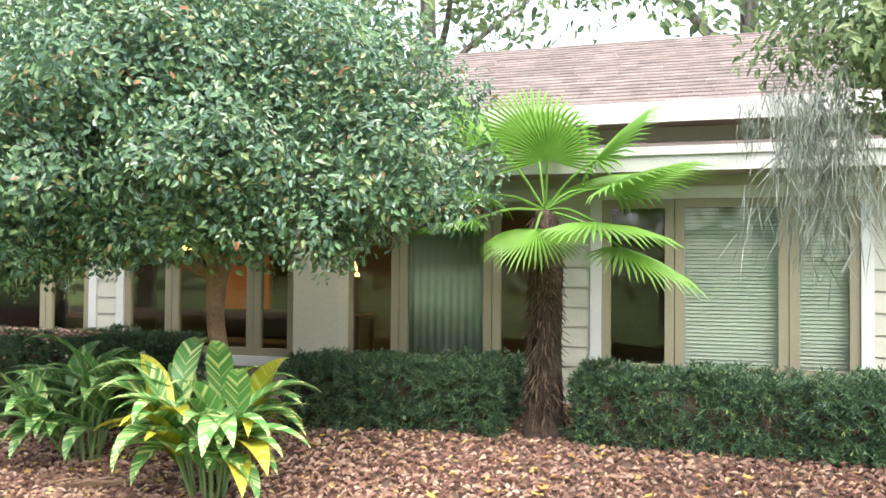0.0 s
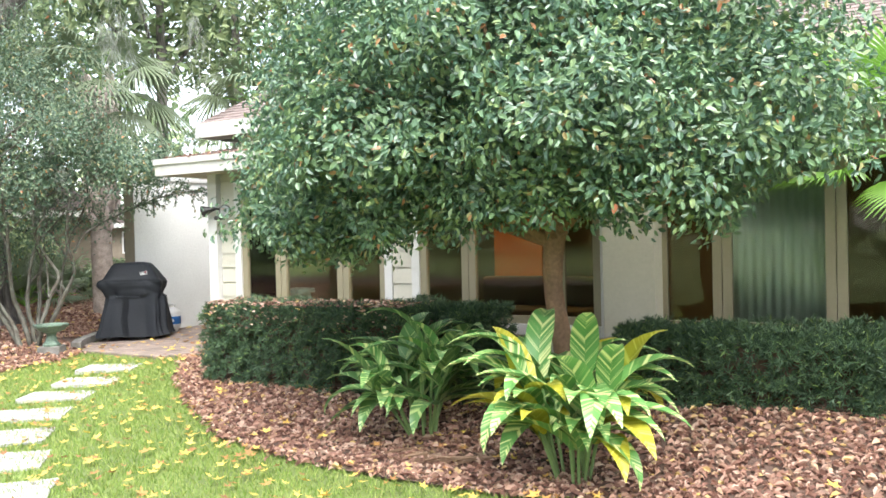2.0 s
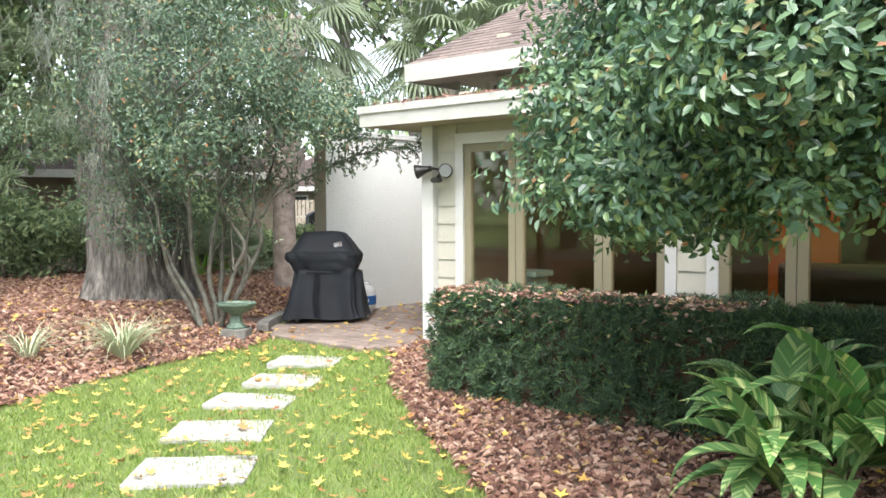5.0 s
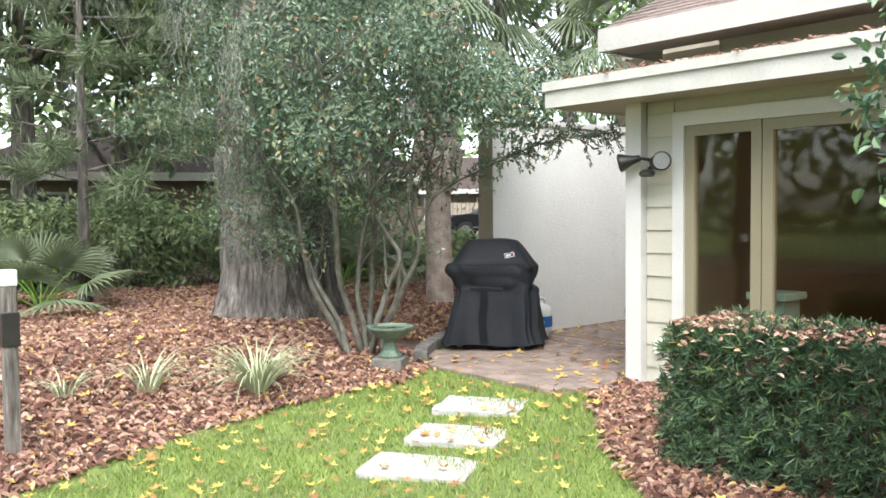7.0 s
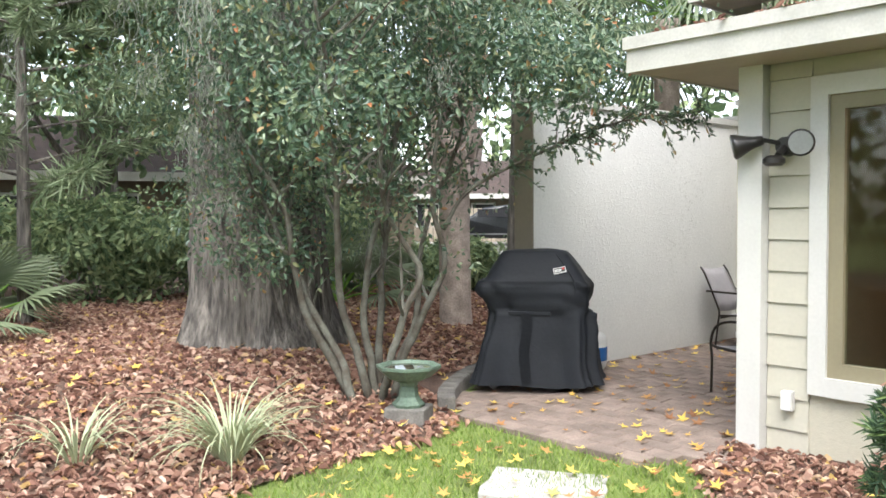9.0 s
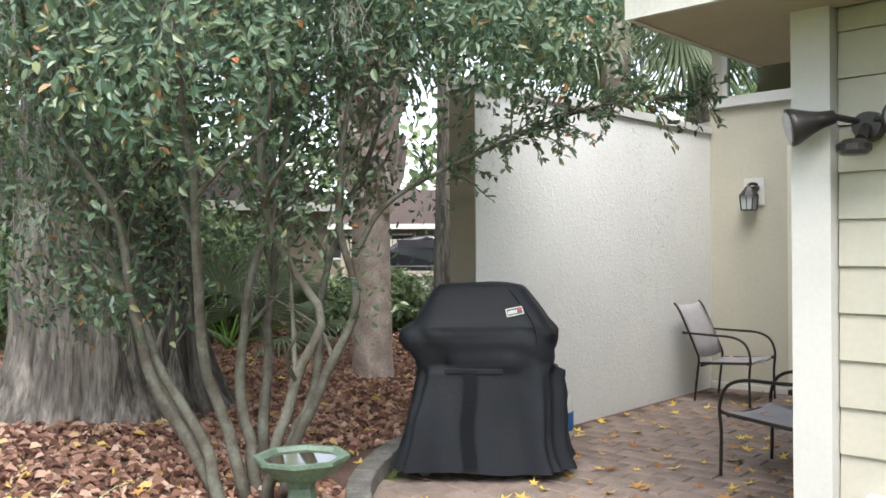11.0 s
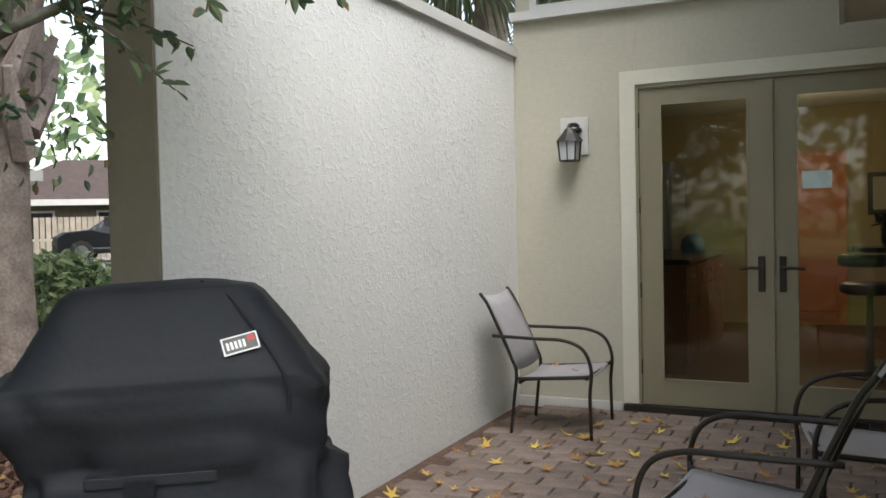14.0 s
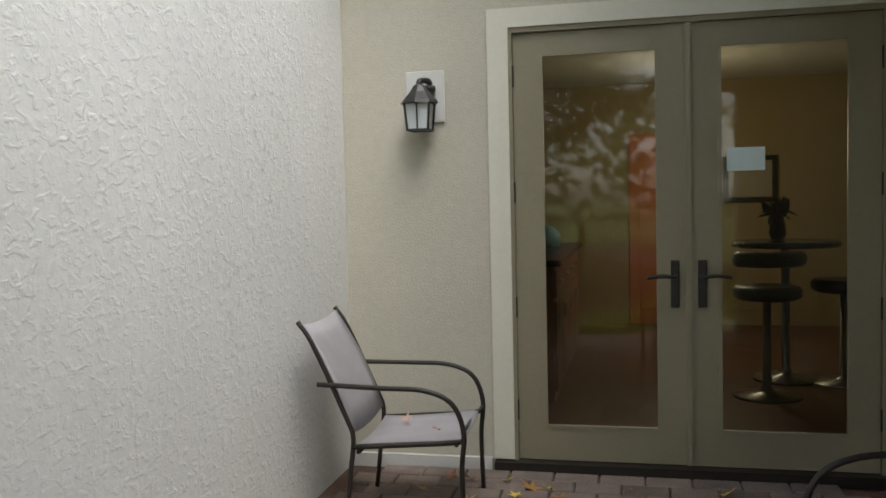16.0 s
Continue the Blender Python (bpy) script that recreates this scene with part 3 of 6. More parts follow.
def star_leaves(name, x, y, z, size, seed, material, label):
    """Five-pointed fallen leaves lying on the ground."""
    r = np.random.default_rng(seed)
    verts, faces = [], []
    for px, py, pz in zip(x, y, z):
        s, a0, base = size * r.uniform(0.6, 1.3), r.uniform(0, 6.28), len(verts)
        tx, ty = r.normal(0, 0.25), r.normal(0, 0.25)
        verts.append((px, py, pz + 0.012))
        for k in range(10):
            rad = s * (1.0 if k % 2 == 0 else 0.42) * (0.55 if k == 5 else 1)
            dx, dy = rad * math.cos(a0 + k * 0.628), rad * math.sin(a0 + k * 0.628)
            verts.append((px + dx, py + dy, pz + 0.012 + max(-0.008, dx * tx + dy * ty + (0.012 if k % 2 == 0 else 0) * r.uniform(0, 1.4))))
        faces += [(base, base + 1 + k, base + 1 + (k + 1) % 10) for k in range(10)]
    return tagged(put_mesh(name, verts, faces, material), label, "fallen leaves", kind="stuff")


x, y, _ = scatter(3000, -11.4, 1.5, 0.8, 7.3, lambda x, y: ~in_bed(x, y) & ~in_wood(x, y) & ~in_patio(x, y), 31)
star_leaves("yellow_leaves", x, y, ground_z(x, y) + 0.03, 0.042, 32, M["yellow"], "yellow star-shaped fallen leaves on the lawn")
x, y, _ = scatter(300, -11.6, -9.3, 7.2, 11.6, in_patio, 33)
star_leaves("patio_leaves", x[:230], y[:230], np.array([patio_z(q) for q in y[:230]]), 0.045, 34, M["yellow"], "yellow fallen leaves scattered over the patio pavers")
x, y, _ = scatter(900, -16, 2, 3.5, 9, lambda x, y: in_bed(x, y) | in_wood(x, y), 35)
star_leaves("bed_yellow_leaves", x[:420], y[:420], ground_z(x[:420], y[:420]) + 0.05, 0.045, 36, M["yellow"], "yellow fallen leaves among the brown litter")

PATIO_Z = 0.312


# ---- house ----
WALL_Y = 7.82


def wall(name, material, *rows, label="", category="wall"):
    return tagged(part(name, boxes(*rows), material, None), label, category, kind="structure")


wall("wall_south", M["stucco"], (-9.25, 9, WALL_Y + 0.02, 8.0, -0.1, 0.725), (-9.25, 9, WALL_Y + 0.02, 8.0, 2.404, 2.72), (-9.25, -8.965, WALL_Y + 0.02, 8.0, 0.725, 2.404), (-6.487, -6.17, WALL_Y + 0.02, 8.0, 0.725, 2.404),
     (-1.07, -0.68, WALL_Y + 0.02, 8.0, 0.725, 2.404), (1.76, 9, WALL_Y + 0.02, 8.0, 0.725, 2.404), (-3.80, -3.38, WALL_Y + 0.02, 8.0, 0.725, 2.404), label="tan exterior house wall with long window openings")
wall("pilaster", M["stucco"], (-3.774, -3.253, 7.58, WALL_Y + 0.018, -0.1, 2.60), label="broad tan stucco pilaster on the house wall", category="pilaster")
wall("corner_post", M["trim"], (-9.41, -9.253, 7.74, 8.02, 0.1, 2.60), label="white painted corner post of the house", category="post")
wall("wall_patio_east", M["stucco"], (-9.12, -9.0, 8.03, 11.79, 0.1, 2.97), label="tan stucco side wall of the patio")
wall("wall_patio_north", M["stucco"], (-11.72, -10.98, 11.8, 11.98, 0.1, 2.925), (-9.13, -9.0, 11.8, 11.98, 0.1, 2.925), (-10.98, -9.13, 11.8, 11.98, 2.50, 2.925), label="tan stucco back wall of the patio with a door opening")
wall("wall_upper", M["stucco"], (-11.70, -11.6, 11.8, 11.98, 2.99, 3.9), (-9.0, 9, 8.6, 8.75, 2.6, 3.5), (-9.15, -9.0, 8.75, 11.9, 2.9, 3.7), label="tan upper wall below the main roof")


def white_wall():
    bm = bmesh.new()
    box(bm, -11.925, -11.72, 8.40, 11.98, 0.0, 2.69)
    ob = tagged(part("wall_white", bm, M["stucco_white"], None), "white rough stucco screen wall beside the patio", "wall", kind="structure")
    bm = boxes((-11.95, -11.69, 8.37, 11.79, 2.69, 2.755))
    tagged(part("wall_cap", bm, M["trim"], None), "white painted cap along the stucco wall", "wall cap", kind="structure")
    tagged(part("wall_end", boxes((-11.94, -11.722, 8.385, 8.398, 0.0, 2.69)), M["stucco_olive"], None), "olive end face of the stucco wall, darker than its long sides", "wall", kind="structure")


white_wall()
wall("trim", M["trim"], (-11.72, -9.0, 11.74, 11.985, 2.925, 2.985), label="white ledge board above the patio door", category="trim")
wall("baseboard", M["trim"], (-11.715, -10.995, 11.77, 11.798, 0.28, 0.36), label="white base strip of the patio wall", category="baseboard")
wall("trim", M["stucco"], (-10.90, -10.893, 11.794, 11.8, 2.54, 2.925), label="vertical joint strip in the wall", category="trim")


def siding_panel(x0, x1, label):
    t = thing("siding_panel", label, "siding", "lap siding panels", "structure", (x0, WALL_Y, 0.2))
    z, step = 0.0015, 0.1925
    while z < 2.58:
        bm = bmesh.new()
        prof = [(WALL_Y + 0.018, z), (WALL_Y - 0.006, z), (WALL_Y + 0.008, z + step - 0.004), (WALL_Y + 0.018, z + step - 0.004)]
        a = [bm.verts.new((x0 + 0.002, y, min(zz, 2.60))) for y, zz in prof]
        b = [bm.verts.new((x1 - 0.002, y, min(zz, 2.60))) for y, zz in prof]
        for k in range(4):
            bm.faces.new((a[k], b[k], b[(k + 1) % 4], a[(k + 1) % 4]))
        bm.faces.new(a[::-1]); bm.faces.new(b)
        part("board", bm, M["siding"], t)
        z += step
    return t


siding_panel(-9.25, -8.985, "cream painted lap siding beside the corner post")
siding_panel(-6.467, -6.19, "cream painted lap siding between two windows")
siding_panel(-1.05, -0.70, "cream painted lap siding behind the windmill palm")
siding_panel(1.78, 4.5, "cream painted lap siding past the blinds window")


def window(name, x0, x1, mulls, label, trim=True, z0=0.725, z1=2.404):
    t = thing(name, label, "window", "", "structure", (x0, WALL_Y, z0))
    w = 0.085
    if trim:
        part("casing", boxes((x0 - 0.02, x0 + w, WALL_Y - 0.022, WALL_Y + 0.018, z0 - 0.10, z1 + 0.092), (x1 - w, x1 + 0.02, WALL_Y - 0.022, WALL_Y + 0.018, z0 - 0.10, z1 + 0.092),
                             (x0 + w, x1 - w, WALL_Y - 0.022, WALL_Y + 0.018, z1 - 0.02, z1 + 0.092), (x0 + w, x1 - w, WALL_Y - 0.03, WALL_Y + 0.018, z0 - 0.10, z0 + 0.01)), M["trim"], t, "white painted casing")
    cuts = [x0 + w] + mulls + [x1 - w]
    for k, (a, b) in enumerate(zip(cuts, cuts[1:])):
        a2, b2 = a + (0.004 if k else 0), b - 0.004
        f, y0, y1 = 0.085, WALL_Y + 0.005, WALL_Y + 0.07
        bm = boxes((a2, a2 + f, y0, y1, z0 + 0.01, z1 - 0.02), (b2 - f, b2, y0, y1, z0 + 0.01, z1 - 0.02), (a2 + f, b2 - f, y0, y1, z1 - 0.02 - f, z1 - 0.02), (a2 + f, b2 - f, y0, y1, z0 + 0.01, z0 + 0.01 + f))
        part("window_frame", bm, M["frame_olive"], t, "olive painted sash frame")
        p = part("pane", boxes((a2 + f - 0.01, b2 - f + 0.01, y0 + 0.03, y0 + 0.036, z0 + 0.07, z1 - 0.08)), M["glass"], t, "dark reflecting glass")
        p.visible_shadow = False
    return t


window("window_1", -8.965, -6.487, [-8.215, -7.215], "olive framed window of three tall panes")
window("window_2", -6.17, -3.80, [-5.445, -4.39], "olive framed window of three tall panes behind the camellia")
window("window_3", -3.38, -1.07, [-2.68, -1.685], "olive framed window with a pale curtain behind the glass")
window("window_4", -0.68, 1.76, [0.085, 1.085], "olive framed window with lowered white blinds")


def blinds(x0, x1, label):
    t = thing("window_blind", label, "blind", "window blinds", at=(x0, 7.93, 2.3))
    n = 42
    for k in range(n):
        z = 0.82 + k * (1.5 / n)
        bm = bmesh.new()
        box(bm, x0, x1, -0.017, 0.017, -0.001, 0.001, m=Matrix.Translation((0, 7.95, z)) @ Matrix.Rotation(radians(68), 4, "X"))
        part("slat", bm, M["blind"], t)
    part("head_rail", boxes((x0, x1, 7.93, 7.97, 2.31, 2.35)), M["blind"], t)


blinds(0.15, 1.02, "lowered white slatted window blind")
blinds(1.15, 1.66, "lowered white slatted window blind")


def curtain(x0, x1, label):
    verts, faces = [], []
    n = 60
    for k in range(n + 1):
        xx = x0 + (x1 - x0) * k / n
        yy = 7.97 + 0.012 * math.sin(k * 1.1)
        verts += [(xx, yy, 0.74), (xx, yy, 2.38)]
    faces = [(2 * k, 2 * k + 2, 2 * k + 3, 2 * k + 1) for k in range(n)]
    ob = put_mesh("curtain", verts, faces, M["curtain"], smooth=True)
    mod = ob.modifiers.new("thick", "SOLIDIFY")
    mod.thickness = 0.004
    tagged(ob, label, "curtain")


curtain(-2.62, -1.74, "pale grey-green curtain hanging behind the window glass")


# roofs
def roof_slab(name, x0, x1, y0, z0, y1, z1, thick, label, rows):
    t = thing(name, label, "roof", kind="structure", at=(x0, y0, z0))
    bm = bmesh.new()
    v = [bm.verts.new(c) for c in ((x0, y0, z0), (x1, y0, z0), (x1, y1, z1), (x0, y1, z1), (x0, y0, z0 - thick), (x1, y0, z0 - thick), (x1, y1, z1 - thick), (x0, y1, z1 - thick))]
    for f in ((0, 1, 2, 3), (7, 6, 5, 4), (4, 5, 1, 0), (5, 6, 2, 1), (6, 7, 3, 2), (7, 4, 0, 3)):
        bm.faces.new([v[i] for i in f])
    part("deck", bm, M["soffit"], t)
    r = random.Random(4)
    verts, faces = [], []
    ln = math.hypot(y1 - y0, z1 - z0)
    for k in range(rows):
        a = k / rows
        b = min(1.0, (k + 1.35) / rows)
        x = x0 - r.uniform(0, 0.2)
        while x < x1:
            w = r.uniform(0.16, 0.34)
            xa, xb = max(x, x0), min(x + w, x1)
            if xb > xa:
                i = len(verts)
                up, lo = 0.006, 0.02 + r.uniform(0, 0.008)
                verts += [(xa, y0 + (y1 - y0) * a, z0 + (z1 - z0) * a + lo), (xb, y0 + (y1 - y0) * a, z0 + (z1 - z0) * a + lo), (xb, y0 + (y1 - y0) * b, z0 + (z1 - z0) * b + up), (xa, y0 + (y1 - y0) * b, z0 + (z1 - z0) * b + up),
                          (xa, y0 + (y1 - y0) * a, z0 + (z1 - z0) * a), (xb, y0 + (y1 - y0) * a, z0 + (z1 - z0) * a)]
                faces += [(i, i + 1, i + 2, i + 3), (i + 4, i + 5, i + 1, i)]
            x += w + 0.004
    sh = put_mesh("shingles", verts, faces, M["shingle"], t)
    tagged(sh, "brown asphalt shingles", kind="stuff")
    return t


low = roof_slab("roof_lower", -9.94, 9, 7.36, 2.79, 8.62, 3.03, 0.05, "low shingled roof over the window wall", 9)
part("fascia", boxes((-9.955, 9, 7.335, 7.36, 2.593, 2.80), (-9.955, -9.93, 7.36, 8.7, 2.593, 2.80)), M["fascia"], low, "cream painted fascia board")
part("drip_edge", boxes((-9.97, 9, 7.312, 7.334, 2.735, 2.812), (-9.978, -9.956, 7.335, 8.7, 2.735, 2.812)), M["fascia"], low)
part("soffit", boxes((-9.93, 9, 7.36, 7.80, 2.60, 2.62), (-9.93, -9.26, 7.80, 8.7, 2.60, 2.62)), M["soffit"], low, "tan soffit boards")
part("side_fascia", boxes((-9.68, -9.655, 8.7, 11.37, 2.593, 2.80)), M["fascia"], low)
part("side_soffit", boxes((-9.655, -9.13, 8.7, 11.37, 2.60, 2.62)), M["soffit"], low, "tan soffit over the patio edge")
part("side_deck", boxes((-9.655, -9.13, 8.7, 11.37, 2.78, 2.80)), M["soffit"], low)
up = roof_slab("roof_upper", -10.0, 9, 8.15, 3.36, 11.2, 4.80, 0.05, "brown shingled main roof", 22)
part("fascia", boxes((-10.02, 9, 8.125, 8.15, 3.17, 3.375), (-10.02, -9.995, 8.15, 9.1, 3.17, 3.375)), M["fascia"], up, "cream painted fascia board")
part("soffit", boxes((-9.995, 9, 8.15, 8.6, 3.19, 3.21)), M["soffit"], up)
roof_slab("roof_back", -10.0, 9, 14.3, 3.45, 11.25, 4.80, 0.05, "brown shingled back slope of the main roof", 22)
wall("ceiling", M["soffit"], (-8.99, 9, 8.0, 12.4, 2.66, 2.70), label="tan interior ceiling", category="ceiling")
wall("wall_interior", M["dimmed_wall"], (-8.99, 9, 12.3, 12.4, 0.2, 2.66), (8.9, 9, 8.0, 12.3, 0.2, 2.66), label="living room wall in dark ochre, dimness put into its colour")
wall("wall_interior_west", M["dimmed_wall"], (-8.999, -8.94, 8.01, 12.3, 0.2, 2.66), label="living room side wall in dark ochre, dimness put into its colour")
wall("wall_partition", M["orange_wall"], (-6.9, -6.1, 11.2, 11.3, 0.35, 2.66), label="orange painted interior partition", category="wall")
wall("floor", M["interior_floor"], (-8.99, 9, 8.0, 12.4, 0.25, 0.35), label="dark wooden living room floor", category="floor")
# kitchen behind the patio door
wall("kitchen_floor", M["interior_floor"], (-12.6, -8.0, 11.99, 16.6, 0.25, 0.345), label="terracotta kitchen floor tiles", category="floor")
wall("kitchen_wall", M["interior"], (-12.6, -8.0, 16.5, 16.6, 0.3, 2.8), (-12.6, -12.5, 12.0, 16.5, 0.3, 2.8), (-8.1, -8.0, 12.45, 16.5, 0.3, 2.8), label="ochre kitchen wall", category="wall")
wall("kitchen_ceiling", M["trim"], (-12.6, -8.0, 11.99, 16.6, 2.75, 2.84), label="white kitchen ceiling", category="ceiling")
wall("clerestory_wall", M["interior"], (-11.6, -9.0, 12.6, 12.7, 2.9, 3.7), label="dark wall behind the high window")


def clerestory():
    t = thing("window_5", "long high window above the patio door reflecting trees", "window", kind="structure", at=(-11.6, 11.85, 2.99))
    part("window_frame", boxes((-11.6, -9.0, 11.80, 11.86, 2.987, 3.03), (-11.6, -11.55, 11.80, 11.86, 3.03, 3.66), (-11.6, -9.0, 11.80, 11.86, 3.66, 3.72)), M["trim"], t)
    part("pane", boxes((-11.55, -9.0, 11.83, 11.836, 3.03, 3.66)), M["glass"], t)
    tagged(part("roof_porch", boxes((-12.2, -9.0, 11.3, 13, 3.72, 3.81)), M["soffit"], None), "tan roof edge over the high window", "roof", kind="structure")


clerestory()


# ---- trees ----
def random_unit(n, r):
    v = r.normal(0, 1, (n, 3))
    return unit(v)


def crown(parent, center, radii, clumps, per, leaf, material, seed, low=-1.0, shell=0.55, clump_r=0.28, dents=0.25, droop=0.2):
    """A crown of leaf clumps in an uneven ellipsoid."""
    r = np.random.default_rng(seed)
    d = random_unit(clumps * 3, r)
    d = d[d[:, 2] > low][:clumps]
    k = len(d)
    wob = np.array([noise.noise(Vector(v) * 2.3 + Vector((seed, 0, 0))) for v in d])
    rad = (shell + (1 - shell) * r.uniform(0, 1, k) ** 0.6) * (1 + dents * wob * 2)
    c = np.asarray(center) + d * rad[:, None] * np.asarray(radii)
    n = k * per
    off = random_unit(n, r) * (r.uniform(0, 1, n) ** 0.5)[:, None] * clump_r
    pos = np.repeat(c, per, 0) + off
    out = unit(np.repeat(d, per, 0) + np.array([0, 0, 0.35]))
    axis = unit(off) * 0.9 + r.normal(0, 0.6, (n, 3))
    axis[:, 2] -= droop
    axis = unit(axis) - out * 0.35 * np.sum(unit(axis) * out, 1, keepdims=True)
    nor = r.normal(0, 0.42, (n, 3)) + out * 0.9 + np.array([0, 0, 0.4])
    L = leaf[0] * r.uniform(0.65, 1.25, n)
    ob = leaves("crown", pos, axis, nor, L, L * leaf[1], material, parent, fold=0.18, curl=0.12)
    return c


def limbs(parent, starts, targets, r0, material, seed, name="limb", sub=0):
    r = random.Random(seed)
    for s, t in zip(starts, targets):
        s, t = Vector(s), Vector(t)
        mid = (s + t) / 2 + Vector((r.uniform(-0.15, 0.15), r.uniform(-0.15, 0.15), r.uniform(0.0, 0.2)))
        pts = smooth_path([s, mid, t], 5)
        bm = bmesh.new()
        tube(bm, pts, [r0 * (1 - 0.75 * i / (len(pts) - 1)) for i in range(len(pts))], 7)
        part(name, bm, material, parent, smooth=True)


def trunk_mesh(pts, radii, seg=18, rough=0.08, seed=0, ridges=0):
    bm = bmesh.new()
    tube(bm, smooth_path(pts, 8), np.interp(np.linspace(0, 1, (len(pts) - 1) * 8 + 1), np.linspace(0, 1, len(radii)), radii), seg)
    axis = smooth_path(pts, 8)
    for i, v in enumerate(bm.verts):
        c = axis[min(i // seg, len(axis) - 1)]
        d = v.co - c
        a = math.atan2(d.y, d.x)
        w = rough * noise.noise((math.cos(a) * 2.5, math.sin(a) * 2.5, v.co.z * 1.5 + seed))
        if ridges:
            w += 0.06 * (abs(math.sin(a * ridges / 2 + 1.3 * noise.noise((a, v.co.z * 1.2, seed)))) - 0.5)
        v.co = c + d * (1 + w)
    return bm


def camellia():
    bx, by = -3.38, 5.6
    z0 = float(ground_z(bx, by))
    t = thing("camellia_tree", "broad camellia tree with glossy dark green leaves and reddish trunk", "tree", at=(bx, by, z0 - 0.05))
    part("trunk", trunk_mesh([(bx + 0.06, by + 0.02, z0 - 0.05), (bx + 0.03, by, 0.8), (bx - 0.04, by - 0.02, 1.3), (bx + 0.02, by - 0.08, 1.85)], [0.11, 0.08, 0.07, 0.08], 14, 0.15), M["bark_red"], t, "smooth reddish bark", smooth=True)
    rr = random.Random(3)
    targets = [(-1.95, -0.7, 2.5), (-1.3, -1.2, 2.9), (0.15, -1.4, 3.0), (1.3, -0.7, 2.5), (1.6, 0.1, 2.6), (-0.95, 0.8, 3.1), (0.5, 0.7, 3.3), (-0.45, -0.1, 3.7), (-2.1, 0.1, 2.3)]
    limbs(t, [(bx + 0.01, by - 0.07, 1.55 + rr.uniform(0, 0.25)) for _ in targets], [(bx + a, by + b, c) for a, b, c in targets], 0.045, M["bark_red"], 5)
    # foliage in tiers of boughs, with shade between them
    boughs = [(-0.1, -0.1, 3.75, 1.4, 1.05, 0.62, 190), (-1.35, -0.2, 3.3, 1.05, 0.95, 0.55, 150), (1.15, -0.2, 3.15, 0.95, 0.9, 0.5, 130), (-0.2, -0.95, 3.1, 1.2, 0.75, 0.5, 170), (0.1, 0.75, 3.2, 1.3, 0.7, 0.6, 100), (-2.1, 0.0, 2.85, 0.75, 0.8, 0.5, 105),
              (-2.15, -0.2, 2.3, 0.72, 0.8, 0.42, 105), (-0.95, -1.05, 2.42, 0.85, 0.65, 0.42, 120), (0.55, -1.1, 2.42, 0.8, 0.6, 0.42, 120), (1.5, -0.45, 2.4, 0.78, 0.8, 0.40, 105), (-0.1, -0.4, 2.5, 1.3, 0.8, 0.3, 80), (-0.9, 0.55, 2.4, 1.2, 0.6, 0.4, 80), (1.1, 0.6, 2.45, 0.9, 0.6, 0.4, 70),
              (-1.85, -0.55, 1.86, 0.72, 0.55, 0.26, 80), (1.05, -0.75, 1.98, 0.65, 0.5, 0.2, 50), (-0.85, -0.75, 1.93, 0.6, 0.5, 0.22, 50), (-2.45, 0.35, 1.95, 0.45, 0.5, 0.28, 42), (0.1, -0.9, 2.0, 0.6, 0.4, 0.16, 35)]
    for k, (a, b, c, ra, rb, rc, n) in enumerate(boughs):
        crown(t, (bx + a, by + b, c), (ra, rb, rc), n, 66, (0.058, 0.54), M["camellia"], 500 + k, low=-0.95, shell=0.5, clump_r=0.21, dents=0.3, droop=0.1)
    return t


camellia()


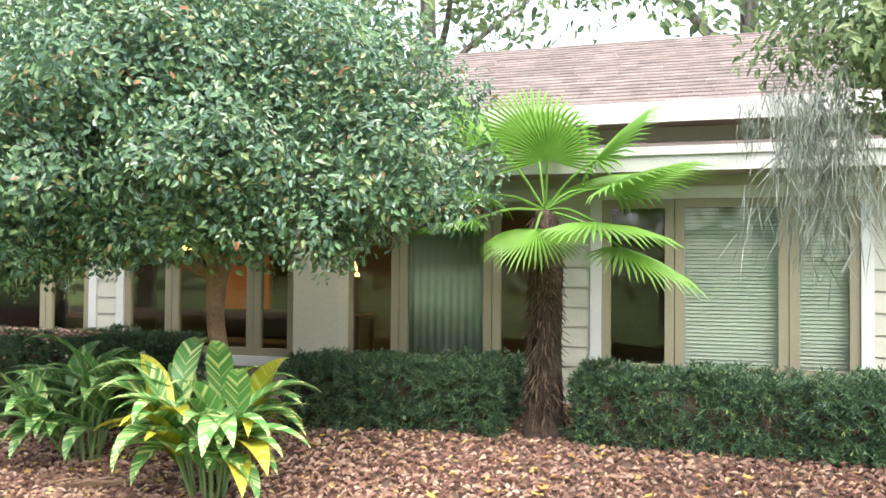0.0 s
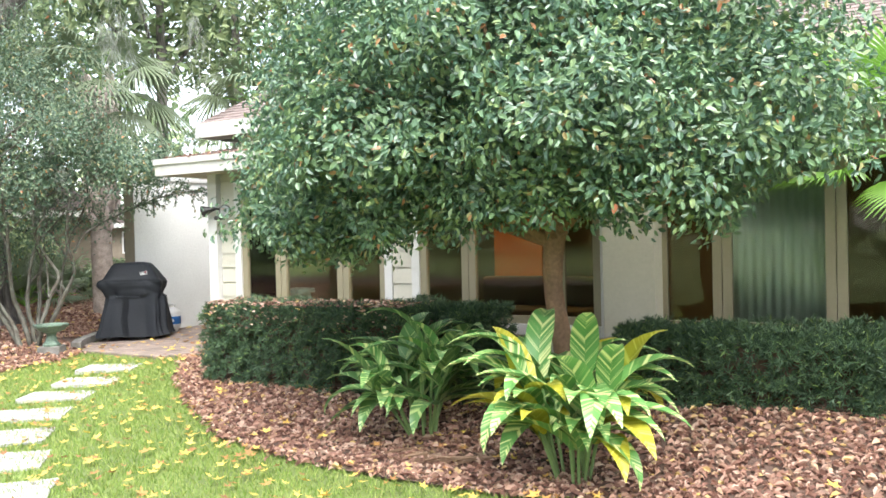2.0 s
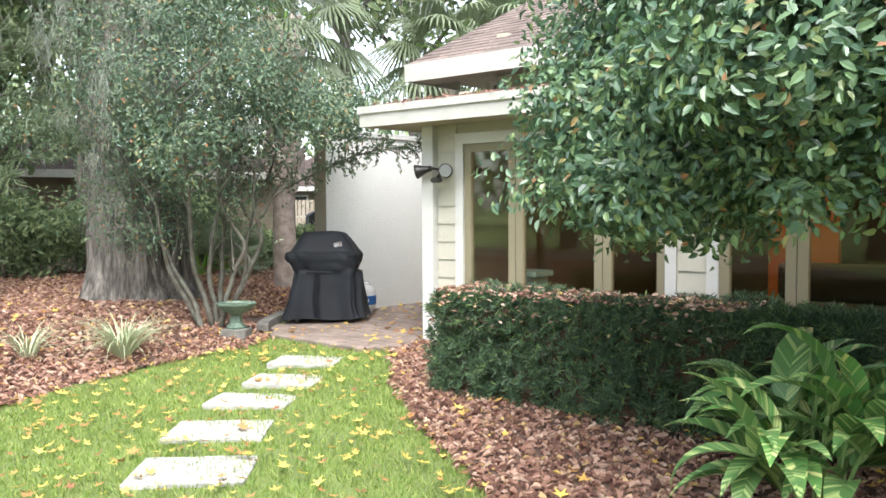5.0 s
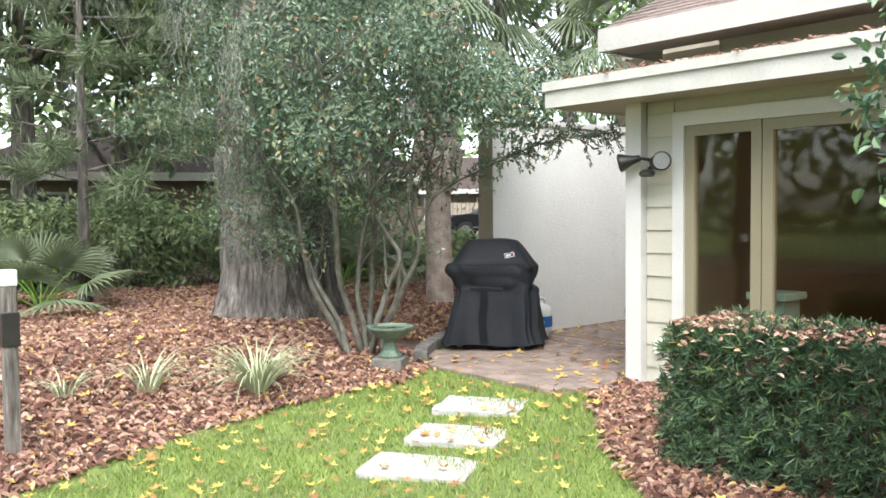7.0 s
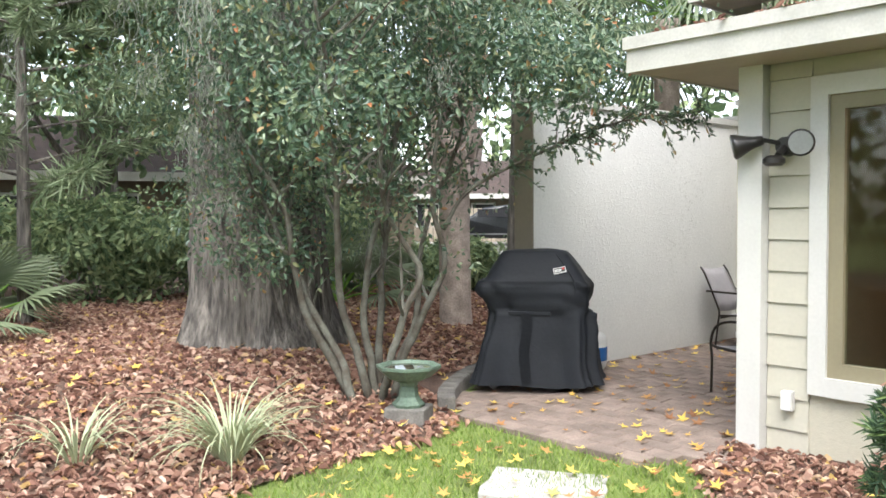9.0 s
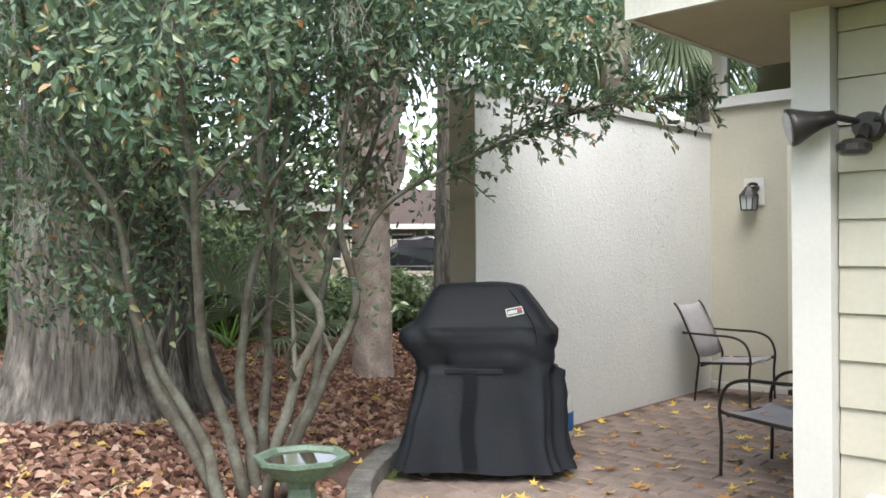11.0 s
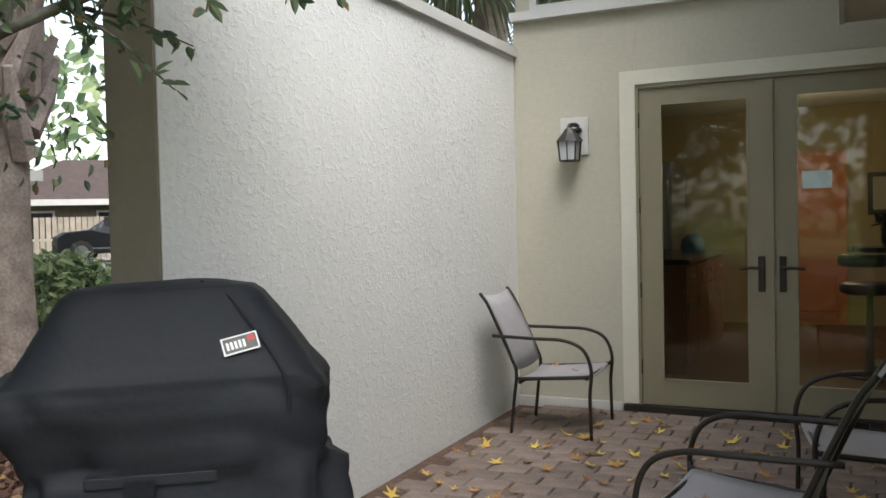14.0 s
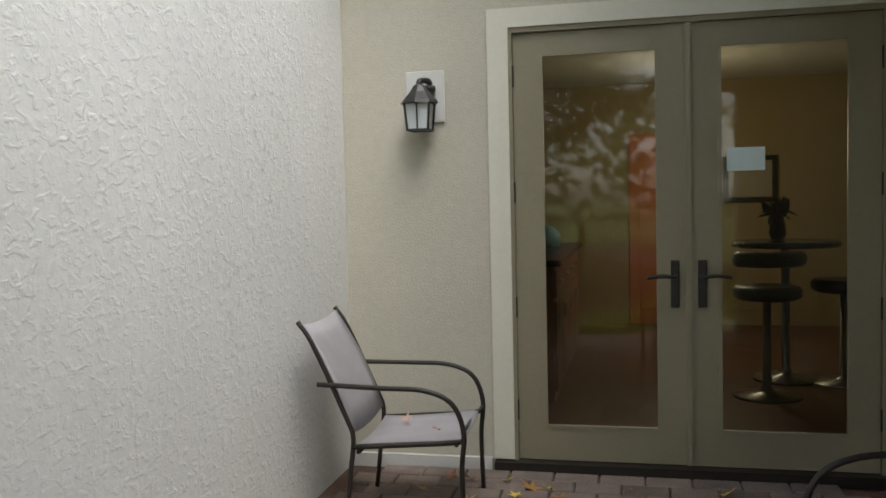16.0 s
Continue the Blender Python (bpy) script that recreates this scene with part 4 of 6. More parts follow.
def holly_tree():
    bx, by = -11.95, 6.85
    z0 = float(ground_z(bx, by))
    t = thing("multistem_tree", "small multi-stemmed evergreen tree draped with grey moss", "tree", at=(bx, by, z0 - 0.05))
    stems = [[(0.05, -0.25, 0), (-0.15, -0.35, 0.6), (-0.5, -0.6, 1.4), (-0.8, -0.9, 2.4)], [(0, 0, 0), (-0.1, -0.05, 0.7), (-0.05, 0.1, 1.5), (0.1, 0.3, 2.9)],
             [(0.1, 0.05, 0), (0.22, 0.2, 0.5), (0.35, 0.35, 1.1), (0.3, 0.35, 1.75), (0.15, 0.7, 3.0)], [(-0.1, 0.1, 0), (-0.3, 0.25, 0.8), (-0.35, 0.4, 1.7), (-0.7, 0.8, 2.9)],
             [(0.05, -0.1, 0), (-0.02, -0.3, 0.9), (0.25, -0.6, 2.0), (0.5, -0.9, 2.9)], [(-0.12, -0.12, 0), (-0.45, -0.25, 0.5), (-0.75, -0.3, 1.3), (-1.3, -0.4, 2.3)],
             [(0.02, 0.12, 0), (0.08, 0.3, 0.6), (-0.1, 0.55, 1.3), (0.05, 0.9, 2.2)], [(0.12, -0.05, 0), (0.3, -0.1, 0.45), (0.42, 0.05, 1.0), (0.3, -0.15, 1.6), (0.5, -0.3, 2.4)], [(-0.02, -0.2, 0), (-0.22, -0.5, 0.8), (-0.2, -0.7, 1.5), (-0.45, -1.0, 2.2)]]
    for k, s in enumerate(stems):
        bm = bmesh.new()
        pts = smooth_path([(bx + a, by + b, z0 - 0.05 + c) for a, b, c in s], 6)
        pts = [p + Vector((noise.noise(p * 2.7), noise.noise(p * 2.7 + Vector((9, 0, 0))), 0)) * (0.07 if i > 2 else 0.0) for i, p in enumerate(pts)]
        tube(bm, pts, [0.036 - 0.024 * i / (len(pts) - 1) for i in range(len(pts))], 9)
        part("stem", bm, M["bark_light"], t, "lichen-spotted grey-brown stem", smooth=True)
        rt = random.Random(k)
        for q in range(5):
            p = pts[rt.randrange(len(pts) // 3, len(pts))]
            e = p + Vector((rt.uniform(-0.5, 0.5), rt.uniform(-0.5, 0.5), rt.uniform(0.25, 0.8)))
            bm = bmesh.new()
            tube(bm, smooth_path([p, (p + e) / 2 + Vector((rt.uniform(-0.1, 0.1), rt.uniform(-0.1, 0.1), 0)), e], 3), [0.014, 0.013, 0.012, 0.010, 0.008, 0.006, 0.004], 6)
            part("twig", bm, M["bark_light"], t)
    # long branch that reaches over the grill
    branch = smooth_path([(bx + 0.33, by + 0.4, z0 + 1.3), (bx + 0.5, by + 0.55, z0 + 1.62), (bx + 1.0, by + 0.95, 2.22), (bx + 1.35, by + 1.3, 2.40), (bx + 1.75, by + 1.72, 2.47)], 6)
    bm = bmesh.new()
    tube(bm, branch, [0.018 - 0.013 * i / (len(branch) - 1) for i in range(len(branch))], 7)
    part("branch", bm, M["bark_light"], t, smooth=True)
    r = np.random.default_rng(77)
    tips, axes = [], []
    for i in range(8, len(branch)):
        for _ in range(5):
            e = branch[i] + Vector((r.normal(0.05, 0.12), r.normal(0.05, 0.12), r.normal(0.0, 0.10)))
            bm = bmesh.new()
            tube(bm, [branch[i], branch[i].lerp(e, 0.5) + Vector((0, 0, 0.015)), e], [0.006, 0.004, 0.002], 5)
            part("twig", bm, M["bark_light"], t)
            for q in np.linspace(0.25, 1.0, 14):
                tips.append(np.array(branch[i].lerp(e, q)) + r.normal(0, 0.006, 3))
                axes.append(np.array(e - branch[i]) * 2.5 + r.normal(0, 0.6, 3))
    leaves("branch_leaves", np.array(tips), np.array(axes), r.normal(0, 0.5, (len(tips), 3)) + np.array([0, 0, 1]), r.uniform(0.035, 0.06, len(tips)), 0.024, M["holly"], t)
    crown(t, (bx - 0.4, by - 0.1, 3.15), (1.8, 1.6, 1.7), 640, 48, (0.055, 0.5), M["holly"], 8, low=-0.9, shell=0.35, clump_r=0.27, dents=0.3)
    crown(t, (bx + 0.95, by + 0.95, 2.88), (0.95, 0.75, 0.38), 120, 42, (0.055, 0.48), M["holly"], 9, shell=0.2, clump_r=0.24, dents=0.3)
    crown(t, (bx - 0.8, by - 0.4, 1.75), (0.9, 0.8, 0.6), 46, 40, (0.055, 0.48), M["holly"], 10, shell=0.2, clump_r=0.25, dents=0.3)
    return t


holly_tree()


def moss_bundle(name, anchors, seed, label, parent=None, length=0.55, strands=26):
    r = np.random.default_rng(seed)
    pos, axis, ln = [], [], []
    for a in anchors:
        l0 = length * r.uniform(0.4, 1.3)
        for _ in range(strands):
            p = np.asarray(a) + r.normal(0, 0.05, 3)
            l = l0 * r.uniform(0.3, 1.0)
            segs = 4
            for s in range(segs):
                d = np.array([r.normal(0, 0.4), r.normal(0, 0.4), -1.0])
                pos.append(p.copy()); axis.append(d); ln.append(l / segs * 1.25)
                p = p + d * l / segs
    n = len(pos)
    ob = leaves(name, np.array(pos), np.array(axis), r.normal(0, 1, (n, 3)), np.array(ln), 0.006, M["moss"], parent, curl=0.05)
    return tagged(ob, label, "spanish moss" if parent is None else "", kind="stuff" if parent is None else "")


r_m = np.random.default_rng(3)
moss_bundle("spanish_moss", [(-12.75 + r_m.normal(0, 0.55), 6.5 + r_m.normal(0, 0.5), 2.9 + r_m.normal(0, 0.6)) for _ in range(85)], 4, "grey Spanish moss hanging through the small tree", length=0.38, strands=34)


def oak():
    ox, oy = -14.1, 7.05
    z0 = float(ground_z(ox, oy))
    t = thing("oak_tree", "huge live oak with deeply furrowed grey bark", "tree", at=(ox, oy, z0 - 0.1))
    bm = trunk_mesh([(ox, oy, z0 - 0.12), (ox, oy, z0 + 0.15), (ox, oy, z0 + 0.5), (ox - 0.02, oy, z0 + 1.2), (ox - 0.05, oy + 0.05, z0 + 3.0), (ox - 0.2, oy + 0.1, z0 + 6.5)], [0.80, 0.73, 0.67, 0.61, 0.57, 0.5], 110, 0.10, 2, ridges=44)
    for v in bm.verts:
        h = max(0.0, 0.8 - (v.co.z - z0))
        d = v.co - Vector((ox, oy, v.co.z))
        a = math.atan2(d.y, d.x)
        v.co += d * (0.16 * h * h * (0.5 + 0.5 * math.cos(a * 5 + 1)))
    part("trunk", bm, M["bark"], t, "furrowed grey bark", smooth=True)
    limbs(t, [(ox, oy, z0 + 4.0)] * 5, [(ox + 2.4, oy + 1.0, 8.4), (ox - 3.0, oy - 0.5, 8.2), (ox + 0.8, oy - 2.2, 8.6), (ox + 1.0, oy + 3, 8.4), (ox - 2, oy + 2, 8.6)], 0.22, M["bark"], 9)
    crown(t, (ox, oy, 7.6), (5.5, 5.0, 2.3), 400, 30, (0.11, 0.42), M["holly"], 14, low=-0.7, shell=0.4, clump_r=0.5)
    return t


oak()
r_m = np.random.default_rng(8)
moss_bundle("spanish_moss", [(-14.1 + r_m.normal(0, 1.6), 7.2 + r_m.normal(0, 1.2), 5.0 + r_m.normal(0, 0.9)) for _ in range(60)], 9, "long grey Spanish moss hanging from the oak", length=1.1)


def fan_frond(parent, base, tip_dir, petiole, radius, segs, spread, material, name="frond", droop=0.35, seed=0, width=0.045, split=0.45):
    """A palm fan: a petiole and folded segments joined near the hub."""
    r = random.Random(seed)
    d = Vector(tip_dir).normalized()
    side = d.cross(Vector((0, 0, 1))).normalized()
    nor = side.cross(d).normalized()
    hub = Vector(base) + d * petiole - Vector((0, 0, 0.06 * petiole))
    bm = bmesh.new()
    tube(bm, smooth_path([base, Vector(base) + d * petiole * 0.5 + Vector((0, 0, 0.03)), hub], 4), [0.012] * 8 + [0.008], 5)
    st = part("petiole", bm, M["fan"], parent)
    verts, faces = [hub.copy()], []
    for k in range(segs):
        a = radians(spread) * ((k + 0.5) / segs - 0.5) * 2 * 0.5
        da = radians(spread) / segs * 0.5
        L = radius * (1 - 0.22 * abs(a / radians(spread / 2)) ** 2) * r.uniform(0.92, 1.05)
        def at(ang, rad, lift=0.0):
            q = d * math.cos(ang) + side * math.sin(ang)
            return hub + q * rad + nor * lift - Vector((0, 0, droop * radius * (rad / radius) ** 2.2)) - nor * 0.18 * radius * (abs(ang) / 2.2) ** 1.5 * rad / radius
        i = len(verts)
        m = split * L
        verts += [at(a - da, m), at(a, m, 0.018), at(a + da, m), at(a - da * 0.45, L * 0.8), at(a, L * 0.8, 0.008), at(a + da * 0.45, L * 0.8), at(a + r.uniform(-0.02, 0.02), L, -0.04 * radius)]
        faces += [(0, i, i + 1), (0, i + 1, i + 2), (i, i + 3, i + 4, i + 1), (i + 1, i + 4, i + 5, i + 2), (i + 3, i + 6, i + 4), (i + 4, i + 6, i + 5)]
    return put_mesh(name, verts, faces, material, parent)


def windmill_palm():
    x, y = -0.90, 6.55
    z0 = float(ground_z(x, y))
    t = thing("windmill_palm", "windmill palm with a dark fibrous trunk and bright green fans", "palm", at=(x, y, z0 - 0.05))
    bm = trunk_mesh([(x, y, z0 - 0.05), (x, y, z0 + 0.25), (x + 0.02, y, 1.1), (x + 0.02, y, 1.75), (x, y, 2.2)], [0.18, 0.135, 0.108, 0.118, 0.08], 20, 0.3, 5)
    part("trunk", bm, M["fibre"], t, "dark brown matted fibre", smooth=True)
    r = np.random.default_rng(15)
    n = 1700
    a, z = r.uniform(0, 2 * np.pi, n), r.uniform(0.5, 2.15, n)
    rad = np.interp(z, [0.4, 1.1, 1.75, 2.2], [0.125, 0.105, 0.115, 0.08])
    out = np.stack([np.cos(a), np.sin(a), np.zeros(n)], 1)
    leaves("fibre", np.stack([x + rad * np.cos(a), y + rad * np.sin(a), z], 1), out * 0.5 + np.array([0, 0, -1.0]) + r.normal(0, 0.3, (n, 3)), out, r.uniform(0.06, 0.16, n), 0.012, M["fibre_hair"], t)
    fans = [(-95, -30, 0.30, 0.54), (165, 52, 0.85, 0.85), (115, 62, 0.75, 0.8), (20, 48, 0.62, 0.8), (-8, 20, 0.62, 0.85), (-40, -8, 0.62, 0.72), (-15, -22, 0.72, 0.72), (60, 25, 0.6, 0.7), (175, 18, 0.55, 0.72), (-70, 72, 0.45, 0.55), (200, -5, 0.6, 0.55)]
    for k, (yaw, pitch, pet, rad) in enumerate(fans):
        d = Vector((math.cos(radians(yaw)) * math.cos(radians(pitch)), math.sin(radians(yaw)) * math.cos(radians(pitch)), math.sin(radians(pitch))))
        fan_frond(t, (x, y, 2.20), d, pet, rad, 36, 205, M["fan"], seed=k, droop=0.14)
    return t


windmill_palm()


def sabal(x, y, h, name_label, seed, rad=0.17, fans=16, crown_on=True, boots=True):
    z0 = float(ground_z(x, y))
    t = thing("sabal_palm", name_label, "palm", at=(x, y, z0 - 0.05))
    zb = z0 + h
    part("trunk", trunk_mesh([(x, y, z0 - 0.05), (x, y, z0 + 0.3), (x, y, z0 + h * 0.5), (x, y, zb)], [rad * 1.25, rad * 1.05, rad, rad * 1.05], 20, 0.12, seed), M["bark_palm"], t, "grey-brown ringed trunk", smooth=True)
    r = random.Random(seed)
    if boots:
        for k in range(54):
            a, z = k * 2.4, zb - 2.35 + 2.45 * k / 54
            bm = bmesh.new()
            p = Vector((x + rad * 0.95 * math.cos(a), y + rad * 0.95 * math.sin(a), z))
            out = Vector((math.cos(a), math.sin(a), 0))
            tang = Vector((-math.sin(a), math.cos(a), 0)) * (0.45 if k % 2 else -0.45)
            tip = p + out * 0.17 + tang * 0.36 + Vector((0, 0, 0.44))
            tube(bm, [p - tang * 0.1, (p + tip) / 2 + out * 0.02, tip], [0.08, 0.062, 0.03], 6)
            part("boot", bm, M["boot"], t, "split leaf base")
    if crown_on:
        for k in range(fans):
            yaw, pitch = k * 137.5, -25 + 95 * k / fans
            d = Vector((math.cos(radians(yaw)) * math.cos(radians(pitch)), math.sin(radians(yaw)) * math.cos(radians(pitch)), math.sin(radians(pitch))))
            fan_frond(t, (x, y, zb + 0.1), d, 0.9, 1.0, 30, 210, M["sabal"], seed=k + seed, droop=0.75, split=0.35)
    return t


sabal(-13.9, 9.45, 3.9, "sabal palm with criss-cross leaf bases", 41)
sabal(-13.6, 13.2, 4.0, "tall sabal palm with drooping grey-green fans", 42, boots=False)
sabal(-13.0, 14.6, 4.4, "tall sabal palm with drooping fans behind the wall", 43, boots=False)
sabal(-12.2, 16.0, 4.4, "sabal palm behind the house wall", 44, boots=False)


# ---- hedges and bed plants ----
def hedge(x0, x1, y0, y1, z1, seed, label, n):
    zb = float(ground_z((x0 + x1) / 2, y0))
    t = thing("hedge", label, "hedge", "clipped podocarpus hedges", at=((x0 + x1) / 2, (y0 + y1) / 2, zb))
    bm = bmesh.new()
    box(bm, x0 + 0.1, x1 - 0.1, y0 + 0.1, y1 - 0.08, zb - 0.03, z1 - 0.1)
    bmesh.ops.subdivide_edges(bm, edges=bm.edges[:], cuts=5, use_grid_fill=True)
    for v in bm.verts:
        v.co += Vector((noise.noise(v.co * 3), noise.noise(v.co * 3 + Vector((5, 0, 0))), noise.noise(v.co * 3 + Vector((0, 7, 0))))) * 0.05
    part("twig_core", bm, M["soil"], t, "dark inner twigs")
    r = np.random.default_rng(seed)
    # whorls on the surface
    areas = np.array([(x1 - x0) * (z1 - zb), (x1 - x0) * (y1 - y0), (y1 - y0) * (z1 - zb), (y1 - y0) * (z1 - zb)])
    face = r.choice(4, n, p=areas / areas.sum())
    u, w = r.uniform(0, 1, n), r.uniform(0, 1, n)
    dep = r.uniform(-0.02, 0.13, n)
    p, d = np.zeros((n, 3)), np.zeros((n, 3))
    hz = z1 - zb
    for f, (pt, dr) in enumerate([((x0 + u * (x1 - x0), y0 + dep, zb + w * hz), (0, -1, 0.45)), ((x0 + u * (x1 - x0), y0 + w * (y1 - y0), z1 - dep), (0, 0, 1)),
                                  ((x0 + dep, y0 + w * (y1 - y0), zb + u * hz), (-1, 0, 0.45)), ((x1 - dep, y0 + w * (y1 - y0), zb + u * hz), (1, 0, 0.45))]):
        sel = face == f
        p[sel] = np.stack([np.broadcast_to(c, (n,))[sel] for c in pt], 1)
        d[sel] = dr
    wob = np.array([noise.noise((a * 1.7, b * 1.7, c * 1.7 + seed)) for a, b, c in p])
    p += d * (0.09 * wob)[:, None]
    # rounded shoulders
    sh = np.clip((p[:, 2] - (z1 - 0.14)) / 0.14, 0, 1)
    p[:, 1] += np.where(p[:, 1] < y0 + 0.15, 0.10 * sh ** 2, 0)
    per = 11
    a = np.tile(np.arange(per) * 2.4, n) + np.repeat(r.uniform(0, 6, n), per)
    dd = unit(np.repeat(d + r.normal(0, 0.3, (n, 3)), per, 0))
    s1 = unit(np.cross(dd, np.array([0.3, 0.2, 1.0])))
    s2 = np.cross(dd, s1)
    axis = dd * 0.75 + s1 * np.cos(a)[:, None] * 0.8 + s2 * np.sin(a)[:, None] * 0.8
    pos = np.repeat(p, per, 0) + r.normal(0, 0.01, (n * per, 3))
    leaves("foliage", pos, axis, dd + r.normal(0, 0.2, dd.shape), r.uniform(0.045, 0.09, n * per), r.uniform(0.009, 0.0135, n * per), M["podo"], t, fold=0.1, curl=0.12)
    return t


hedge(-8.0, -4.55, 6.25, 7.15, 0.99, 51, "clipped dark podocarpus hedge with fallen leaves on top", 4600)
hedge(-3.2, -1.25, 6.35, 7.35, 0.86, 52, "rounded dark podocarpus hedge under the curtained window", 2800)
hedge(-0.62, 3.4, 6.3, 7.3, 0.86, 53, "clipped dark podocarpus hedge under the blinds window", 4300)
rr_ = np.random.default_rng(61)
k_ = 1100
hx, hy = -7.98 + 2.6 * rr_.uniform(0, 1, k_) ** 1.3, rr_.uniform(6.22, 7.0, k_)
aa_ = rr_.uniform(0, 6.28, k_)
tagged(leaves("hedge_top_leaves", np.stack([hx, hy, np.where(hy < 6.3, rr_.uniform(0.75, 1.0, k_), 1.02)], 1), np.stack([np.cos(aa_), np.sin(aa_), rr_.normal(0, 0.3, k_)], 1), rr_.normal(0, 0.5, (k_, 3)) + np.array([0, 0, 1.0]), rr_.uniform(0.035, 0.075, k_), 0.03, M["litter"]),
       "brown fallen leaves caught on the hedge top", "fallen leaves", kind="stuff")


def blade(name, parent, base, direction, length, width, material, droop=0.5, rise=1.0, n=9, fold=0.18):
    """One broad leaf on its stalk, arching over."""
    d = Vector((direction[0], direction[1], 0)).normalized()
    side = Vector((-d.y, d.x, 0))
    verts, faces, uvs = [], [], []
    p = Vector(base)
    ang = math.atan2(rise, 1.0)
    step = length / n
    for i in range(n + 1):
        s = i / n
        w = width * 0.5 * math.sin(math.pi * min(1, 0.06 + 0.94 * s) ** 0.75) ** 0.9 if i < n else 0.001
        tang = d * math.cos(ang) + Vector((0, 0, math.sin(ang)))
        nor = side.cross(tang) * -1
        for u in (-1, -0.5, 0, 0.5, 1):
            verts.append(p + side * (u * w) + nor * (abs(u) * w * fold * 2))
            uvs.append((u * w / (width * 0.5) * width * 2, s * length * 2))
        p = p + tang * step
        ang -= droop * step / length * (0.6 + 1.2 * s)
    for i in range(n):
        for k in range(4):
            a = i * 5 + k
            faces.append((a, a + 1, a + 6, a + 5))
    return put_mesh(name, verts, faces, material, parent, smooth=True, uvs=uvs)


def ginger(x, y, label, stems, seed, tall, mats, reach, size=1.0):
    z0 = float(ground_z(x, y))
    t = thing("shell_ginger", label, "ginger plant", "shell gingers in the bed", at=(x, y, z0))
    r = random.Random(seed)
    for s in range(stems):
        a = 2 * math.pi * s / stems + r.uniform(-0.4, 0.4)
        h = tall * r.uniform(0.55, 1.0)
        lean = reach * r.uniform(0.35, 1.0) * (1.3 - h / tall)
        tipx, tipy = x + math.cos(a) * lean, y + math.sin(a) * lean
        b = (x + math.cos(a) * 0.1, y + math.sin(a) * 0.1, z0 - 0.02)
        pts = smooth_path([b, ((b[0] + tipx) / 2 - 0.02, (b[1] + tipy) / 2, z0 + h * 0.6), (tipx, tipy, z0 + h)], 4)
        bm = bmesh.new()
        tube(bm, pts, 0.012, 6)
        part("stem", bm, M["ginger_dark"], t)
        m = r.choice(mats)
        for k in range(7):
            q = pts[min(len(pts) - 1, 3 + k)]
            ya = a + (1.2 if k % 2 else -1.2) * r.uniform(0.5, 1.2) + r.uniform(-0.3, 0.3)
            L = r.uniform(0.42, 0.66) * size
            blade("leaf", t, q, (math.cos(ya), math.sin(ya)), L, L * r.uniform(0.25, 0.32), M[m], droop=r.uniform(1.0, 2.0), rise=r.uniform(0.3, 1.4) if k < 6 else 3.0)
    return t


ginger(-2.96, 4.80, "variegated shell ginger with broad yellow-striped leaves", 13, 71, 0.84, ["ginger", "ginger", "ginger", "ginger_yellow"], 0.62, 1.12)
ginger(-4.5, 5.35, "darker variegated shell ginger with low arching leaves", 12, 72, 0.74, ["ginger_dark", "ginger_dark", "ginger"], 0.75, 1.05)


def striped_grass(x, y, size, seed, n):
    z0 = float(ground_z(x, y))
    t = thing("striped_grass", "clump of arching white-striped liriope grass", "grass clump", "striped grass clumps", at=(x, y, z0))
    r = random.Random(seed)
    for k in range(n):
        a = r.uniform(0, 6.28)
        L = size * r.uniform(0.7, 1.15)
        blade("blade", t, (x + 0.05 * math.cos(a), y + 0.05 * math.sin(a), z0), (math.cos(a), math.sin(a)), L, 0.014, M["lily"], droop=r.uniform(1.2, 2.4), rise=r.uniform(1.2, 4), n=6, fold=0.3)


striped_grass(-11.5, 5.36, 0.70, 81, 130)
striped_grass(-11.92, 4.56, 0.55, 82, 46)
striped_grass(-11.96, 3.9, 0.35, 83, 22)


# ---- patio furniture and fittings ----
def pose_part(bm, m):
    bmesh.ops.transform(bm, matrix=m, verts=bm.verts[:])
    return bm


def grill_cover():
    c, turn = Vector((-11.45, 8.13, patio_z(8.2))), math.atan2(0.6, 0.8)
    t = thing("grill", "barbecue grill under a wrinkled black fabric cover", "grill", at=c)
    m = Matrix.Translation(c) @ Matrix.Rotation(turn, 4, "Z")
    secs = [(0.05, 0.50, 0.275), (0.14, 0.475, 0.27), (0.28, 0.44, 0.26), (0.44, 0.405, 0.248), (0.58, 0.375, 0.235), (0.66, 0.375, 0.235), (0.71, 0.40, 0.248), (0.77, 0.438, 0.255), (0.81, 0.455, 0.262), (0.85, 0.458, 0.262), (0.875, 0.448, 0.258),
            (0.90, 0.425, 0.257), (0.98, 0.37, 0.215), (1.06, 0.312, 0.172), (1.115, 0.272, 0.142), (1.135, 0.245, 0.125), (1.145, 0.16, 0.08), (1.148, 0.08, 0.04)]
    bm = bmesh.new()
    seg, rings = 110, []
    fine = []
    for (z, a, b), (z2, a2, b2) in zip(secs, secs[1:]):
        fine += [(z + (z2 - z) * q / 3, a + (a2 - a) * q / 3, b + (b2 - b) * q / 3) for q in range(3)]
    secs = fine + [secs[-1]]
    for z, a, b in secs:
        ring = []
        for k in range(seg):
            an = 2 * math.pi * k / seg
            ca, sa = math.cos(an), math.sin(an)
            e = 0.38
            px, py = a * math.copysign(abs(ca) ** e, ca), b * math.copysign(abs(sa) ** e, sa)
            if px < 0 and 0.76 < z < 0.9:
                px *= 1.07
            if px > 0 and 0.2 < z < 0.85:
                px *= 1 + 0.9 * (0.455 / a - 1)
            fold = noise.noise((px * 5, py * 5, z * 2.2)) * 0.055 + (abs(noise.noise((px * 7 + z * 5, py * 7, z * 7))) - 0.2) * 0.035
